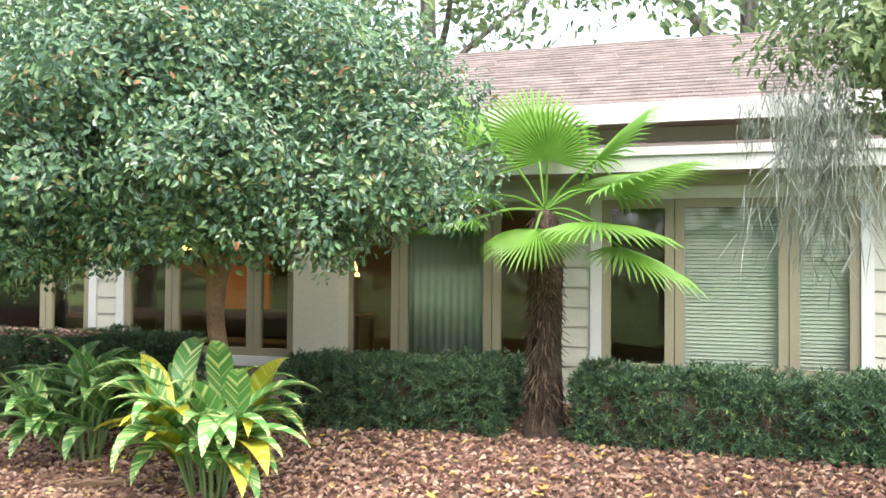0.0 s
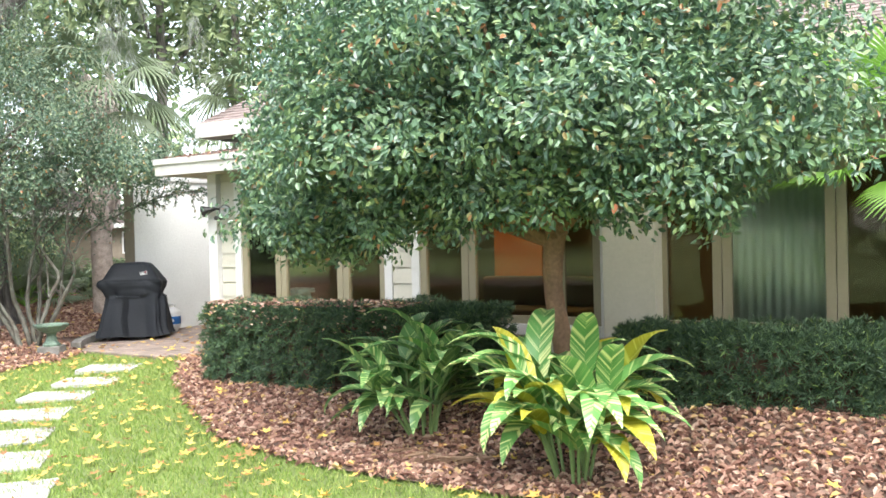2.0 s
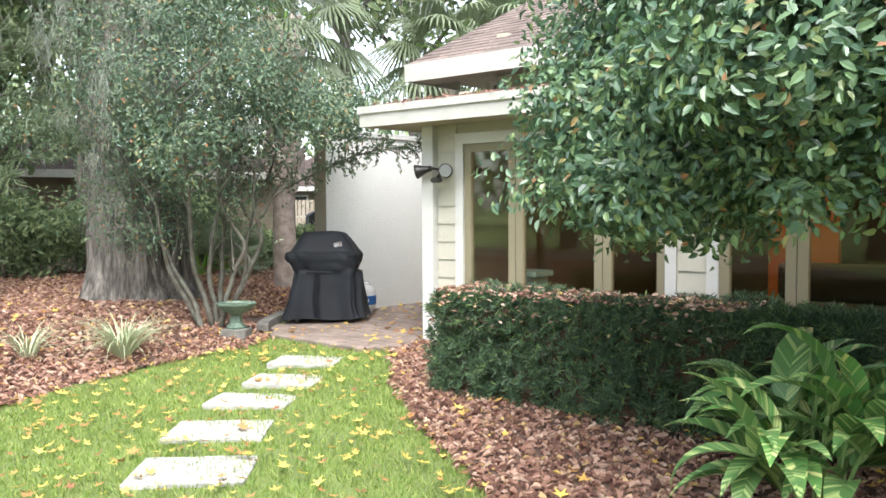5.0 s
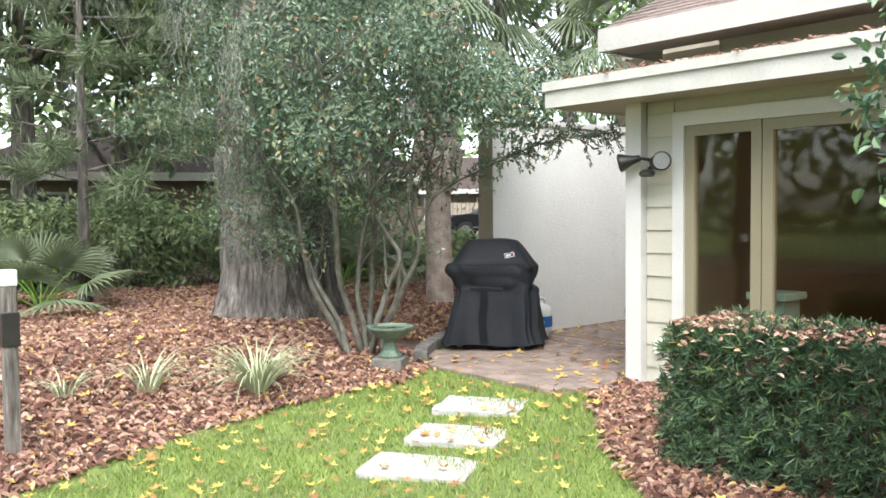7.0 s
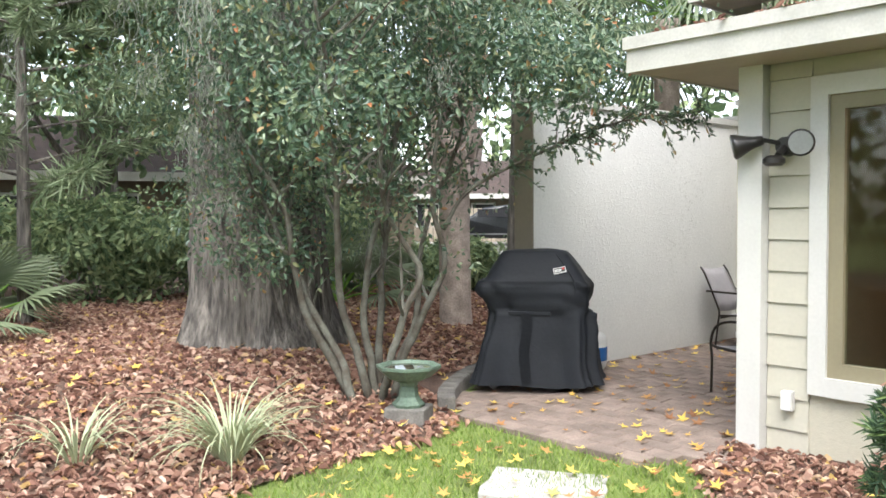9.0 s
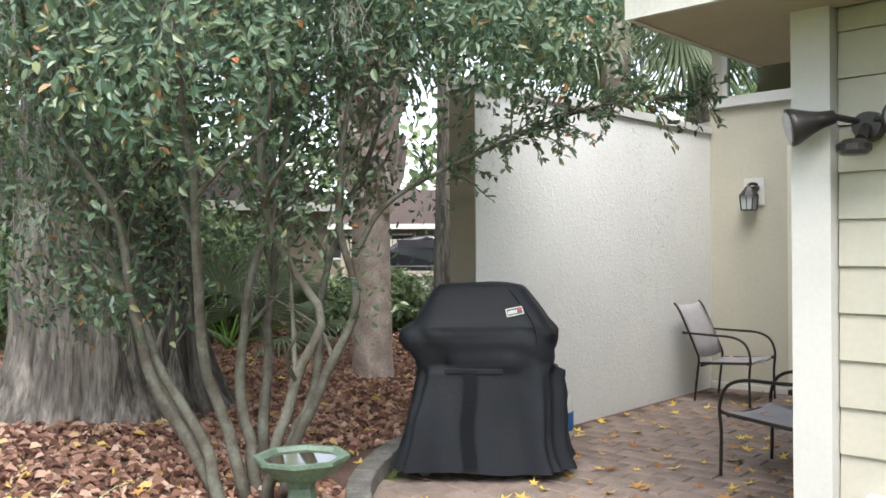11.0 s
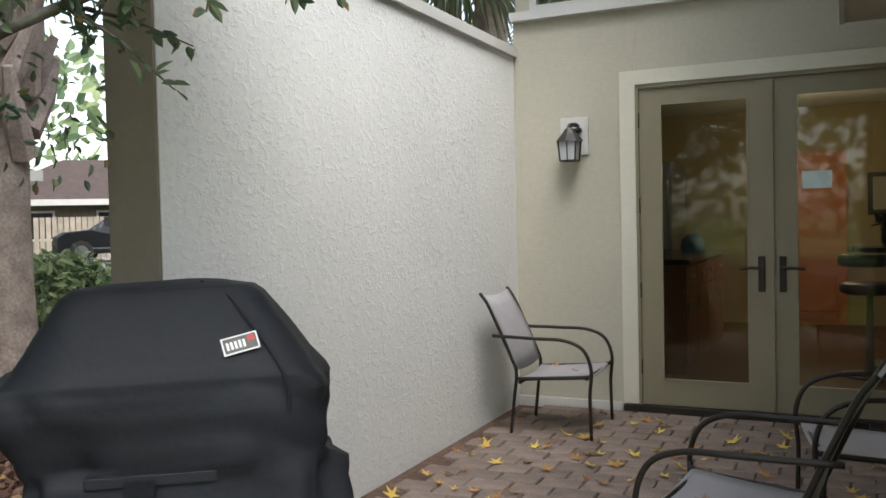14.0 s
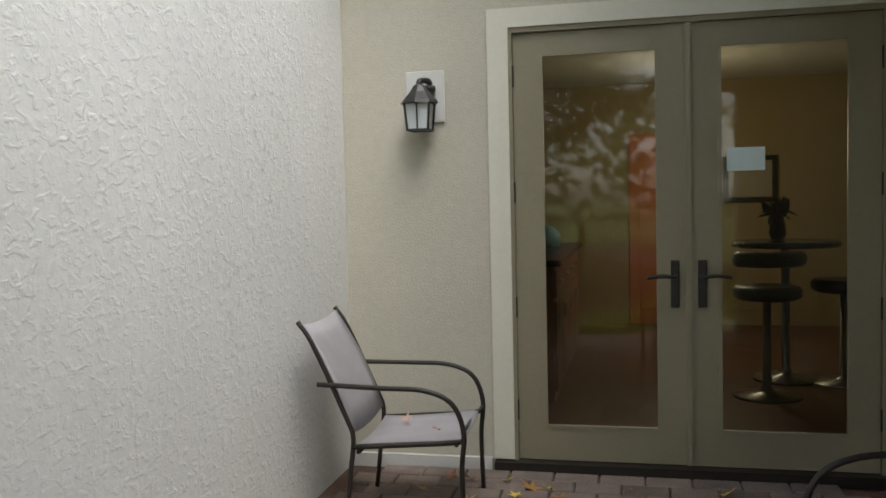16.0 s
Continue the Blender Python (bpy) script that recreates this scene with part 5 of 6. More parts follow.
            if z < 0.66:
                fold = 0.4 * fold + 0.09 * (abs(noise.noise((an * 2.6, 1.5, z * 0.5))) - 0.2) + 0.075 * abs(math.sin(an * 7 + 0.4)) ** 2 * (0.66 - z)
            elif z < 0.84 and py < 0:
                fold += 0.05 * (abs(math.sin(px * 13 + (z - 0.66) * 9 * px)) - 0.5) * (0.84 - z) / 0.18
            f = 1 + fold / max(a, 0.2) * (0.3 if z > 0.9 else 1.0)
            droop = 0.012 * noise.noise((px * 4, py * 4, 3)) if z > 0.9 else (0.03 * noise.noise((px * 3, py * 3, 9)) if z < 0.1 else 0)
            ring.append(bm.verts.new((px * f, py * f, z + droop)))
        rings.append(ring)
    for a, b in zip(rings, rings[1:]):
        for k in range(seg):
            bm.faces.new((a[k], a[(k + 1) % seg], b[(k + 1) % seg], b[k]))
    bm.faces.new(rings[-1])
    cover = part("cover", pose_part(bm, m), M["cover"], t, "wrinkled black weatherproof fabric", smooth=True)
    bm = bmesh.new()
    pts = [(-0.06 + 0.012 * math.sin(i), -0.262 - 0.0062 * i, 0.64 - i * 0.07) for i in range(9)]
    strap = [[bm.verts.new((p[0] + sx, p[1], p[2])) for sx in (-0.04, 0.04)] for p in pts]
    for r0, r1 in zip(strap, strap[1:]):
        bm.faces.new((r0[0], r1[0], r1[1], r0[1]))
    bmesh.ops.solidify(bm, geom=bm.faces[:], thickness=-0.008)
    part("strap", pose_part(bm, m), M["cover"], t, "black hanging strap")
    bm = boxes((-0.20, 0.14, -0.250, -0.225, 0.62, 0.652), bevel=0.004)
    part("belt", pose_part(bm, m), M["cover"], t, "black belt across the cover")
    slope = Matrix.Translation((0.21, -0.221, 0.985)) @ Matrix.Scale(0.8, 4) @ Matrix.Rotation(radians(61), 4, "X") @ Matrix.Rotation(radians(14), 4, "Z")
    part("label_patch", pose_part(boxes((-0.062, 0.062, -0.032, 0.032, 0.0, 0.004)), m @ slope), M["label"], t, "white printed patch")
    part("label_print", pose_part(boxes((-0.056, 0.056, -0.026, 0.026, 0.004, 0.0055)), m @ slope), M["dark"], t)
    for k in range(5):
        part("print_bar", pose_part(boxes((-0.048 + k * 0.014, -0.039 + k * 0.014, -0.016, 0.012, 0.0055, 0.007)), m @ slope), M["label"], t)
    part("label_mark", pose_part(boxes((0.026, 0.050, 0.0, 0.022, 0.0055, 0.007)), m @ slope), M["label_red"], t)
    bm = bmesh.new()
    tube(bm, smooth_path([(0.10, -0.06, 1.150), (0.17, -0.132, 1.118), (0.235, -0.185, 1.04), (0.30, -0.235, 0.95), (0.335, -0.268, 0.87), (0.335, -0.268, 0.80)], 6), 0.004, 6)
    part("seam", pose_part(bm, m), M["cover"], t)
    for sx in (-0.33, 0.33):
        for sy in (-0.18, 0.18):
            bm = bmesh.new()
            bmesh.ops.create_cone(bm, cap_ends=True, segments=16, radius1=0.035, radius2=0.035, depth=0.03)
            bmesh.ops.rotate(bm, verts=bm.verts[:], matrix=Matrix.Rotation(radians(90), 3, "X"))
            bmesh.ops.translate(bm, verts=bm.verts[:], vec=(sx, sy, 0.036))
            part("caster", pose_part(bm, m), M["dark"], t)
    return t


grill_cover()


def gas_tank():
    c = Vector((-11.42, 8.80, patio_z(8.80)))
    t = thing("gas_tank", "white propane tank with a blue printed sleeve", "gas tank", at=c)
    bm = bmesh.new()
    lathe(bm, [(0.10, 0.0), (0.11, 0.02), (0.11, 0.04), (0.14, 0.07), (0.15, 0.11), (0.15, 0.30), (0.135, 0.35), (0.09, 0.375), (0.085, 0.385)], c, 28)
    part("body", bm, M["bag"], t, smooth=True)
    bm = bmesh.new()
    lathe(bm, [(0.152, 0.13), (0.1525, 0.14), (0.1525, 0.24), (0.152, 0.25)], c, 28)
    part("sleeve", bm, M["blue"], t, "blue printed band", smooth=True)
    for k in range(3):
        a = radians(-75 + k * 22)
        bm = boxes((-0.022, 0.022, -0.0015, 0.0015, -0.02, 0.02))
        part("print_bar", pose_part(bm, Matrix.Translation((c.x + 0.1545 * math.cos(a), c.y + 0.1545 * math.sin(a), c.z + 0.19)) @ Matrix.Rotation(a + math.pi / 2, 4, "Z")), M["label"], t)
    bm = bmesh.new()
    tube(bm, [(c.x + 0.075 * math.cos(a), c.y + 0.075 * math.sin(a), c.z + 0.43) for a in np.linspace(0, 5.2, 14)], 0.012, 6)
    for a in (0.3, 2.6, 4.6):
        tube(bm, [(c.x + 0.075 * math.cos(a), c.y + 0.075 * math.sin(a), c.z + 0.37), (c.x + 0.075 * math.cos(a), c.y + 0.075 * math.sin(a), c.z + 0.43)], 0.012, 6)
    part("collar", bm, M["bag"], t)


gas_tank()


def bird_bath():
    x, y = -11.38, 6.70
    z0 = float(ground_z(x, y))
    t = thing("bird_bath", "weathered green bird bath with shallow water and leaves", "bird bath", at=(x, y, z0 - 0.02))
    part("plinth", pose_part(boxes((-0.15, 0.15, -0.13, 0.13, -0.02, 0.12), bevel=0.012), Matrix.Translation((x, y, z0)) @ Matrix.Rotation(0.6, 4, "Z")), M["edging"], t, "rough concrete block")
    bm = bmesh.new()
    b = z0 + 0.12
    h = 0.62 - b
    lathe(bm, [(0.115, 0), (0.12, 0.02), (0.10, 0.04), (0.075, h * 0.25), (0.062, h * 0.5), (0.075, h * 0.62), (0.10, h * 0.72)], (x, y, b), 8)
    part("pedestal", bm, M["bath"], t, "fluted green pedestal")
    bm = bmesh.new()
    lathe(bm, [(0.09, -0.10), (0.16, -0.07), (0.215, -0.02), (0.235, 0.0), (0.235, 0.018), (0.205, 0.018), (0.19, 0.0), (0.12, -0.035), (0.02, -0.045)], (x, y, 0.61), 8)
    bowl = part("bowl", bm, M["bath"], t, "octagonal green bowl")
    bm = bmesh.new()
    lathe(bm, [(0.185, -0.001), (0.18, 0.0)], (x, y, 0.61), 8)
    part("water", bm, M["water"], bowl, "still dark water")


bird_bath()


def sling_chair():
    """Facing +x, at the origin, on z = 0."""
    t = thing("patio_chair", "brown metal patio chair with a grey mesh sling", "chair", "patio chairs")
    for s in (-1, 1):
        y = 0.245 * s
        bm = bmesh.new()
        tube(bm, smooth_path([(-0.26, y, 0.0), (-0.235, y, 0.22), (-0.22, y, 0.36), (-0.25, y, 0.45), (-0.38, y, 0.74), (-0.44, y, 0.83)], 4), 0.0105, 8)
        part("back_post", bm, M["bronze"], t, smooth=True)
        bm = bmesh.new()
        y2 = 0.275 * s
        tube(bm, smooth_path([(0.23, y2, 0.0), (0.225, y2, 0.25), (0.235, y2, 0.40), (0.19, y2, 0.515), (0.08, y2, 0.565), (-0.1, y2, 0.572), (-0.36, y * 1.04, 0.578)], 5), 0.0105, 8)
        part("arm", bm, M["bronze"], t, smooth=True)
        bm = bmesh.new()
        tube(bm, smooth_path([(-0.225, y, 0.325), (0.0, y, 0.34), (0.2, y, 0.355), (0.235, y2, 0.375)], 4), 0.0115, 8)
        part("seat_rail", bm, M["bronze"], t, smooth=True)
    for x, z in ((-0.2, 0.305), (0.2, 0.345)):
        bm = bmesh.new()
        tube(bm, [(x, -0.245, z), (x, 0.245, z)], 0.01, 8)
        part("crossbar", bm, M["bronze"], t, smooth=True)
    def sling(profile, name, label):
        verts, faces = [], []
        n = 9
        for px, pz in profile:
            for k in range(n):
                yy = -0.235 + 0.47 * k / (n - 1)
                verts.append((px, yy, pz - 0.018 * (1 - (yy / 0.235) ** 2)))
        for i in range(len(profile) - 1):
            for k in range(n - 1):
                a = i * n + k
                faces.append((a, a + 1, a + n + 1, a + n))
        ob = put_mesh(name, verts, faces, M["sling"], t, smooth=True)
        mod = ob.modifiers.new("thick", "SOLIDIFY")
        mod.thickness = 0.006
        tagged(ob, label)
    sling([(0.22, 0.362), (0.2, 0.367), (0.1, 0.355), (0.0, 0.345), (-0.12, 0.335), (-0.21, 0.335)], "seat", "grey woven mesh")
    sling([(-0.22, 0.38), (-0.255, 0.49), (-0.32, 0.64), (-0.385, 0.75), (-0.43, 0.82)], "backrest", "grey woven mesh")
    return t


chair = sling_chair()
copy_thing(chair, pose(-9.98, 9.08, patio_z(9.08), 0, 0, 172))
copy_thing(chair, pose(-9.58, 9.98, PATIO_Z, 0, 0, 190))
chair.matrix_basis = pose(-11.21, 11.19, PATIO_Z, 0, 0, 2)
cx, cy = [-11.12, -11.30, -10.08], [11.12, 11.3, 9.05]
star_leaves("chair_leaves", cx, cy, [0.66, 0.65, 0.64], 0.035, 91, M["litter"], "dry brown leaves lying on the chair seats")


def wall_lamp():
    x, y, z = -11.30, 11.8, 1.95
    t = thing("wall_lantern", "black wall lantern with frosted glass on a pale plate", "wall lamp", at=(x, y, z))
    part("mount_plate", boxes((-11.39, -11.20, y - 0.012, y - 0.001, 2.00, 2.25), bevel=0.003), M["trim"], t, "pale square mounting plate")
    bm = bmesh.new()
    tube(bm, smooth_path([(x + 0.03, y - 0.012, 2.19), (x + 0.03, y - 0.06, 2.195), (x, y - 0.10, 2.19), (x, y - 0.11, 2.155)], 4), 0.014, 8)
    lathe(bm, [(0.03, 0.0), (0.033, 0.012), (0.03, 0.024)], (x + 0.03, y - 0.03, 2.15), 12)
    part("arm", bm, M["dark"], t, smooth=True)
    bm = bmesh.new()
    lathe(bm, [(0.092, 0.0), (0.088, 0.012), (0.05, 0.055), (0.03, 0.085), (0.012, 0.095)], (x, y - 0.11, 2.082), 8)
    part("roof", bm, M["dark"], t)
    bm = bmesh.new()
    for sx in (-1, 1):
        for sy in (-1, 1):
            tube(bm, [(x + sx * 0.05, y - 0.11 + sy * 0.05, 1.955), (x + sx * 0.06, y - 0.11 + sy * 0.06, 2.082)], 0.006, 6)
        tube(bm, [(x + sx * 0.05, y - 0.16, 1.957), (x + sx * 0.05, y - 0.06, 1.957)], 0.006, 6)
        tube(bm, [(x - 0.05, y - 0.11 + sx * 0.05, 1.957), (x + 0.05, y - 0.11 + sx * 0.05, 1.957)], 0.006, 6)
    tube(bm, [(x, y - 0.162, 1.957), (x, y - 0.172, 2.082)], 0.004, 6)
    part("cage", bm, M["dark"], t)
    bm = bmesh.new()
    v = [bm.verts.new((x + sx * w, y - 0.11 + sy * w, zz)) for zz, w in ((1.958, 0.046), (2.082, 0.056)) for sx, sy in ((-1, -1), (1, -1), (1, 1), (-1, 1))]
    for k in range(4):
        bm.faces.new((v[k], v[(k + 1) % 4], v[4 + (k + 1) % 4], v[4 + k]))
    bm.faces.new(v[:4][::-1])
    part("glass", bm, M["milk"], t, "frosted white glass")


wall_lamp()


def flood_light():
    bx, by, bz = -9.12, WALL_Y - 0.02, 2.10
    t = thing("flood_light", "dark twin-headed security floodlight on the siding", "floodlight", at=(bx, by, bz))
    bm = bmesh.new()
    tube(bm, [(bx, by + 0.01, bz), (bx, by - 0.05, bz)], [0.062, 0.055], 18)
    tube(bm, [(bx, by - 0.05, bz - 0.01), (bx, by - 0.12, bz - 0.06)], 0.022, 10)
    part("mount", bm, M["dark"], t)
    bm = bmesh.new()
    lathe(bm, [(0.045, -0.03), (0.065, -0.015), (0.065, 0.01), (0.04, 0.03)], (bx - 0.02, by - 0.13, bz - 0.09), 18)
    part("sensor", bm, M["dark"], t, smooth=False)
    for side, tip, d in ((-1, Vector((-9.36, 7.60, 2.10)), Vector((-0.82, -0.50, -0.22)).normalized()), (1, Vector((bx + 0.18, by - 0.21, bz)), Vector((0.42, -0.90, -0.10)).normalized())):
        start = Vector((bx + side * 0.03, by - 0.04, bz + 0.02))
        elbow = tip - d * 0.17
        bm = bmesh.new()
        tube(bm, [start, elbow], 0.014, 8)
        part("arm", bm, M["dark"], t)
        bm = bmesh.new()
        prof = [(0.0, 0.028), (0.05, 0.035), (0.09, 0.048), (0.15, 0.074), (0.175, 0.078)]
        tube(bm, [elbow + d * a for a, _ in prof], [r for _, r in prof], 20)
        head = part("lamp_head", bm, M["dark"], t, smooth=True)
        bm = bmesh.new()
        tube(bm, [elbow + d * 0.1755, elbow + d * 0.182], [0.068, 0.066], 20)
        part("lens", bm, M["lens_grey"], head, "pale glass lens")


flood_light()


def outlet():
    t = thing("outlet_box", "grey weatherproof outlet box on the siding", "outlet", at=(-9.10, WALL_Y, 0.52))
    part("body", boxes((-9.135, -9.065, WALL_Y - 0.05, WALL_Y - 0.005, 0.51, 0.63), bevel=0.006), M["trim"], t)
    part("cover", boxes((-9.13, -9.07, WALL_Y - 0.062, WALL_Y - 0.051, 0.515, 0.625), bevel=0.004), M["label"], t)


outlet()


def patio_doors():
    y = 11.80
    part_casing = thing("door_frame", "cream casing round the double patio doors", "door frame", kind="structure", at=(-10.98, y, PATIO_Z))
    part("casing", boxes((-10.985, -10.885, y - 0.03, y - 0.001, 0.36, 2.52), (-9.228, -9.125, y - 0.03, y - 0.001, 0.36, 2.52), (-10.885, -9.228, y - 0.03, y - 0.001, 2.43, 2.52)), M["casing"], part_casing)
    part("jamb", boxes((-10.885, -10.868, y - 0.02, y + 0.15, 0.34, 2.43), (-9.243, -9.228, y - 0.02, y + 0.15, 0.34, 2.43), (-10.868, -9.243, y - 0.02, y + 0.15, 2.405, 2.43)), M["frame_olive"], part_casing)
    part("threshold", boxes((-10.98, -9.13, y - 0.06, y + 0.16, 0.30, 0.352)), M["bronze"], part_casing, "dark metal threshold")
    for n, (x0, x1, hx, s) in enumerate(((-10.866, -10.070, -10.126, -1), (-10.060, -9.245, -10.005, 1))):
        t = thing(f"door_{n + 1}", "olive painted glazed patio door, closed", "door", "double patio doors", "structure", (x0, y, 0.355))
        g0, g1 = x0 + 0.128, x1 - 0.125
        bm = boxes((x0, g0, y + 0.0, y + 0.045, 0.356, 2.402), (g1, x1, y + 0.0, y + 0.045, 0.356, 2.402), (g0, g1, y + 0.0, y + 0.045, 2.303, 2.402), (g0, g1, y + 0.0, y + 0.045, 0.356, 0.515))
        part("door_leaf", bm, M["frame_olive"], t)
        w = 0.014
        part("glazing_bead", boxes((g0, g0 + w, y - 0.006, y + 0.012, 0.515, 2.303), (g1 - w, g1, y - 0.006, y + 0.012, 0.515, 2.303), (g0 + w, g1 - w, y - 0.006, y + 0.012, 2.289, 2.303), (g0 + w, g1 - w, y - 0.006, y + 0.012, 0.515, 0.529)), M["frame_olive"], t)
        p = part("pane", boxes((g0 + 0.002, g1 - 0.002, y + 0.02, y + 0.026, 0.517, 2.301)), M["glass"], t, "clear reflecting glass")
        p.visible_shadow = False
        bm = bmesh.new()
        box(bm, hx - 0.02, hx + 0.02, y - 0.012, y - 0.001, 1.10, 1.32, 0.005)
        plate = part("handle_plate", bm, M["bronze"], t, "dark bronze plate")
        bm = bmesh.new()
        tube(bm, [(hx, y - 0.01, 1.245), (hx, y - 0.055, 1.245)], 0.011, 10)
        tube(bm, smooth_path([(hx, y - 0.055, 1.245), (hx + s * 0.06, y - 0.058, 1.25), (hx + s * 0.125, y - 0.05, 1.242)], 4), 0.009, 8)
        part("lever", bm, M["bronze"], plate)
        for hz in (0.6, 1.1, 1.65, 2.2):
            xx = x0 - 0.004 if n == 0 else x1 + 0.004
            bm = bmesh.new()
            tube(bm, [(xx, y - 0.012, hz - 0.05), (xx, y - 0.012, hz + 0.05)], 0.008, 8)
            part("hinge", bm, M["bronze"], t)
    tagged(part("astragal", boxes((-10.078, -10.052, y - 0.02, y - 0.001, 0.36, 2.40)), M["frame_olive"], None), "olive strip between the two doors", "trim", kind="structure")
    tagged(part("paper_note", boxes((-9.894, -9.729, y + 0.008, y + 0.011, 1.725, 1.83)), M["paper"], None), "pale blue paper taped to the door glass", "note")


patio_doors()


# kitchen seen through the doors
def kitchen():
    t = thing("base_cabinet", "brown wooden kitchen base cabinet with drawers", "cabinet", at=(-11.2, 14, 0.345))
    part("body", boxes((-11.55, -10.80, 13.0, 15.2, 0.345, 1.2)), M["wood"], t)
    for k in range(4):
        y0 = 13.02 + k * 0.545
        d = part("door", boxes((-10.80, -10.782, y0, y0 + 0.52, 0.42, 0.98), bevel=0.004), M["wood"], t)
        part("handle", boxes((-10.782, -10.765, y0 + 0.06, y0 + 0.08, 0.8, 0.9)), M["steel"], d)
        d = part("drawer", boxes((-10.80, -10.782, y0, y0 + 0.52, 1.0, 1.18), bevel=0.004), M["wood"], t)
        part("handle", boxes((-10.782, -10.765, y0 + 0.2, y0 + 0.32, 1.08, 1.1)), M["steel"], d)
    tagged(part("worktop", boxes((-11.6, -10.75, 12.97, 15.23, 1.2, 1.24), bevel=0.006), M["counter"], None), "dark speckled stone kitchen worktop", "worktop")
    f = thing("refrigerator", "tall grey steel refrigerator", "refrigerator", at=(-11.5, 15.7, 0.345))
    part("body", boxes((-12.1, -11.35, 15.35, 16.2, 0.345, 2.15), bevel=0.01), M["steel"], f)
    part("door", boxes((-11.348, -11.31, 15.36, 16.19, 0.40, 2.14), bevel=0.008), M["steel"], f)
    k = thing("kettle", "dark blue enamel kettle on the worktop", "kettle", at=(-11.0, 14.7, 1.24))
    bm = bmesh.new()
    lathe(bm, [(0.10, 0.0), (0.115, 0.03), (0.105, 0.1), (0.06, 0.15), (0.02, 0.165)], (-11.0, 14.7, 1.24), 20)
    part("body", bm, M["blue"], k, smooth=True)
    d = thing("interior_door", "orange-brown panelled interior door, closed", "door", at=(-10.0, 16.47, 0.345))
    part("door_leaf", boxes((-10.35, -9.65, 16.46, 16.498, 0.35, 2.25), bevel=0.004), M["orange_wall"], d)
    part("panel", boxes((-10.25, -9.75, 16.45, 16.459, 1.3, 2.1), bevel=0.004), M["orange_wall"], d)
    part("panel", boxes((-10.25, -9.75, 16.45, 16.459, 0.5, 1.15), bevel=0.004), M["orange_wall"], d)
    p = thing("picture", "dark framed picture on the ochre wall", "picture", at=(-9.2, 16.47, 1.9))
    part("frame", boxes((-9.45, -8.95, 16.46, 16.495, 1.55, 2.0), bevel=0.006), M["dark"], p)
    part("print", boxes((-9.40, -9.0, 16.454, 16.459, 1.6, 1.95)), M["soffit"], p)
    b = thing("bar_table", "round dark bar table on a chrome pedestal", "table", at=(-9.3, 13.7, 0.345))
    bm = bmesh.new()
    lathe(bm, [(0.34, 0.0), (0.35, 0.01), (0.35, 0.03), (0.34, 0.04)], (-9.3, 13.9, 1.26), 32)
    part("tabletop", bm, M["counter"], b)
    bm = bmesh.new()
    lathe(bm, [(0.22, 0.0), (0.21, 0.02), (0.05, 0.04), (0.03, 0.08), (0.03, 0.92)], (-9.3, 13.9, 0.345), 24)
    part("pedestal", bm, M["steel"], b, "chrome pedestal", smooth=True)
    s = thing("bar_stool", "black bar stool with low back on a chrome pedestal", "stool", "bar stools", at=(-9.5, 13.35, 0.345))
    bm = bmesh.new()
    lathe(bm, [(0.21, 0.0), (0.20, 0.015), (0.06, 0.03), (0.028, 0.06), (0.025, 0.62)], (-9.5, 13.35, 0.345), 24)
    part("pedestal", bm, M["steel"], s, "chrome pedestal", smooth=True)
    bm = bmesh.new()
    lathe(bm, [(0.17, 0.0), (0.205, 0.02), (0.21, 0.06), (0.19, 0.085), (0.02, 0.075)], (-9.5, 13.35, 0.96), 24)
    part("seat", bm, M["dark"], s, "black padded seat", smooth=True)
    bm = bmesh.new()
    tube(bm, smooth_path([(-9.5 + 0.2 * math.cos(a), 13.35 + 0.2 * math.sin(a), 1.22) for a in np.linspace(3.6, 5.8, 7)], 3), 0.05, 10)
    part("backrest", bm, M["dark"], s, "black padded backrest", smooth=True)
    copy_thing(s, pose(-8.95, 13.8, 0.345, 0, 0, 80))
    v = thing("vase", "dark vase with leaves on the bar table", "vase", at=(-9.3, 13.9, 1.3))
    bm = bmesh.new()
    lathe(bm, [(0.04, 0.0), (0.06, 0.05), (0.05, 0.12), (0.035, 0.16), (0.045, 0.18)], (-9.35, 13.9, 1.3), 16)
    part("body", bm, M["dark"], v, smooth=True)
    r = np.random.default_rng(6)
    leaves("foliage", np.array([(-9.35, 13.9, 1.47)] * 26) + r.normal(0, 0.02, (26, 3)), r.normal(0, 0.7, (26, 3)) + np.array([0, 0, 0.8]), r.normal(0, 1, (26, 3)), 0.13, 0.05, M["dark"], v)


kitchen()


def room_things():
    t = thing("pendant_lamp", "amber glass lamp glowing inside the living room", "lamp", at=(-6.55, 9.6, 1.95))
    bm = bmesh.new()
    lathe(bm, [(0.03, 0.12), (0.06, 0.10), (0.15, 0.0), (0.145, -0.005)], (-6.55, 9.6, 1.95), 20)
    part("shade", bm, M["lampglow"], t, "glowing amber shade", smooth=True)
    bm = bmesh.new()
    tube(bm, [(-6.55, 9.6, 2.07), (-6.55, 9.6, 2.66)], 0.008, 6)
    part("rod", bm, M["dark"], t)
    for lx, ly, lz in ((-6.55, 9.6, 1.85), (-4.2, 9.9, 1.85)):
        lamp = new("lamp_light", bpy.data.lights.new("lamp_light", "POINT"))
        lamp.data.energy, lamp.data.color, lamp.data.shadow_soft_size = 5, (1.0, 0.62, 0.28), 0.12
        lamp.location = (lx, ly, lz)
    # fill light added to lift the kitchen behind the doors; no fixture there
    kl = new("kitchen_fill", bpy.data.lights.new("kitchen_fill", "POINT"))
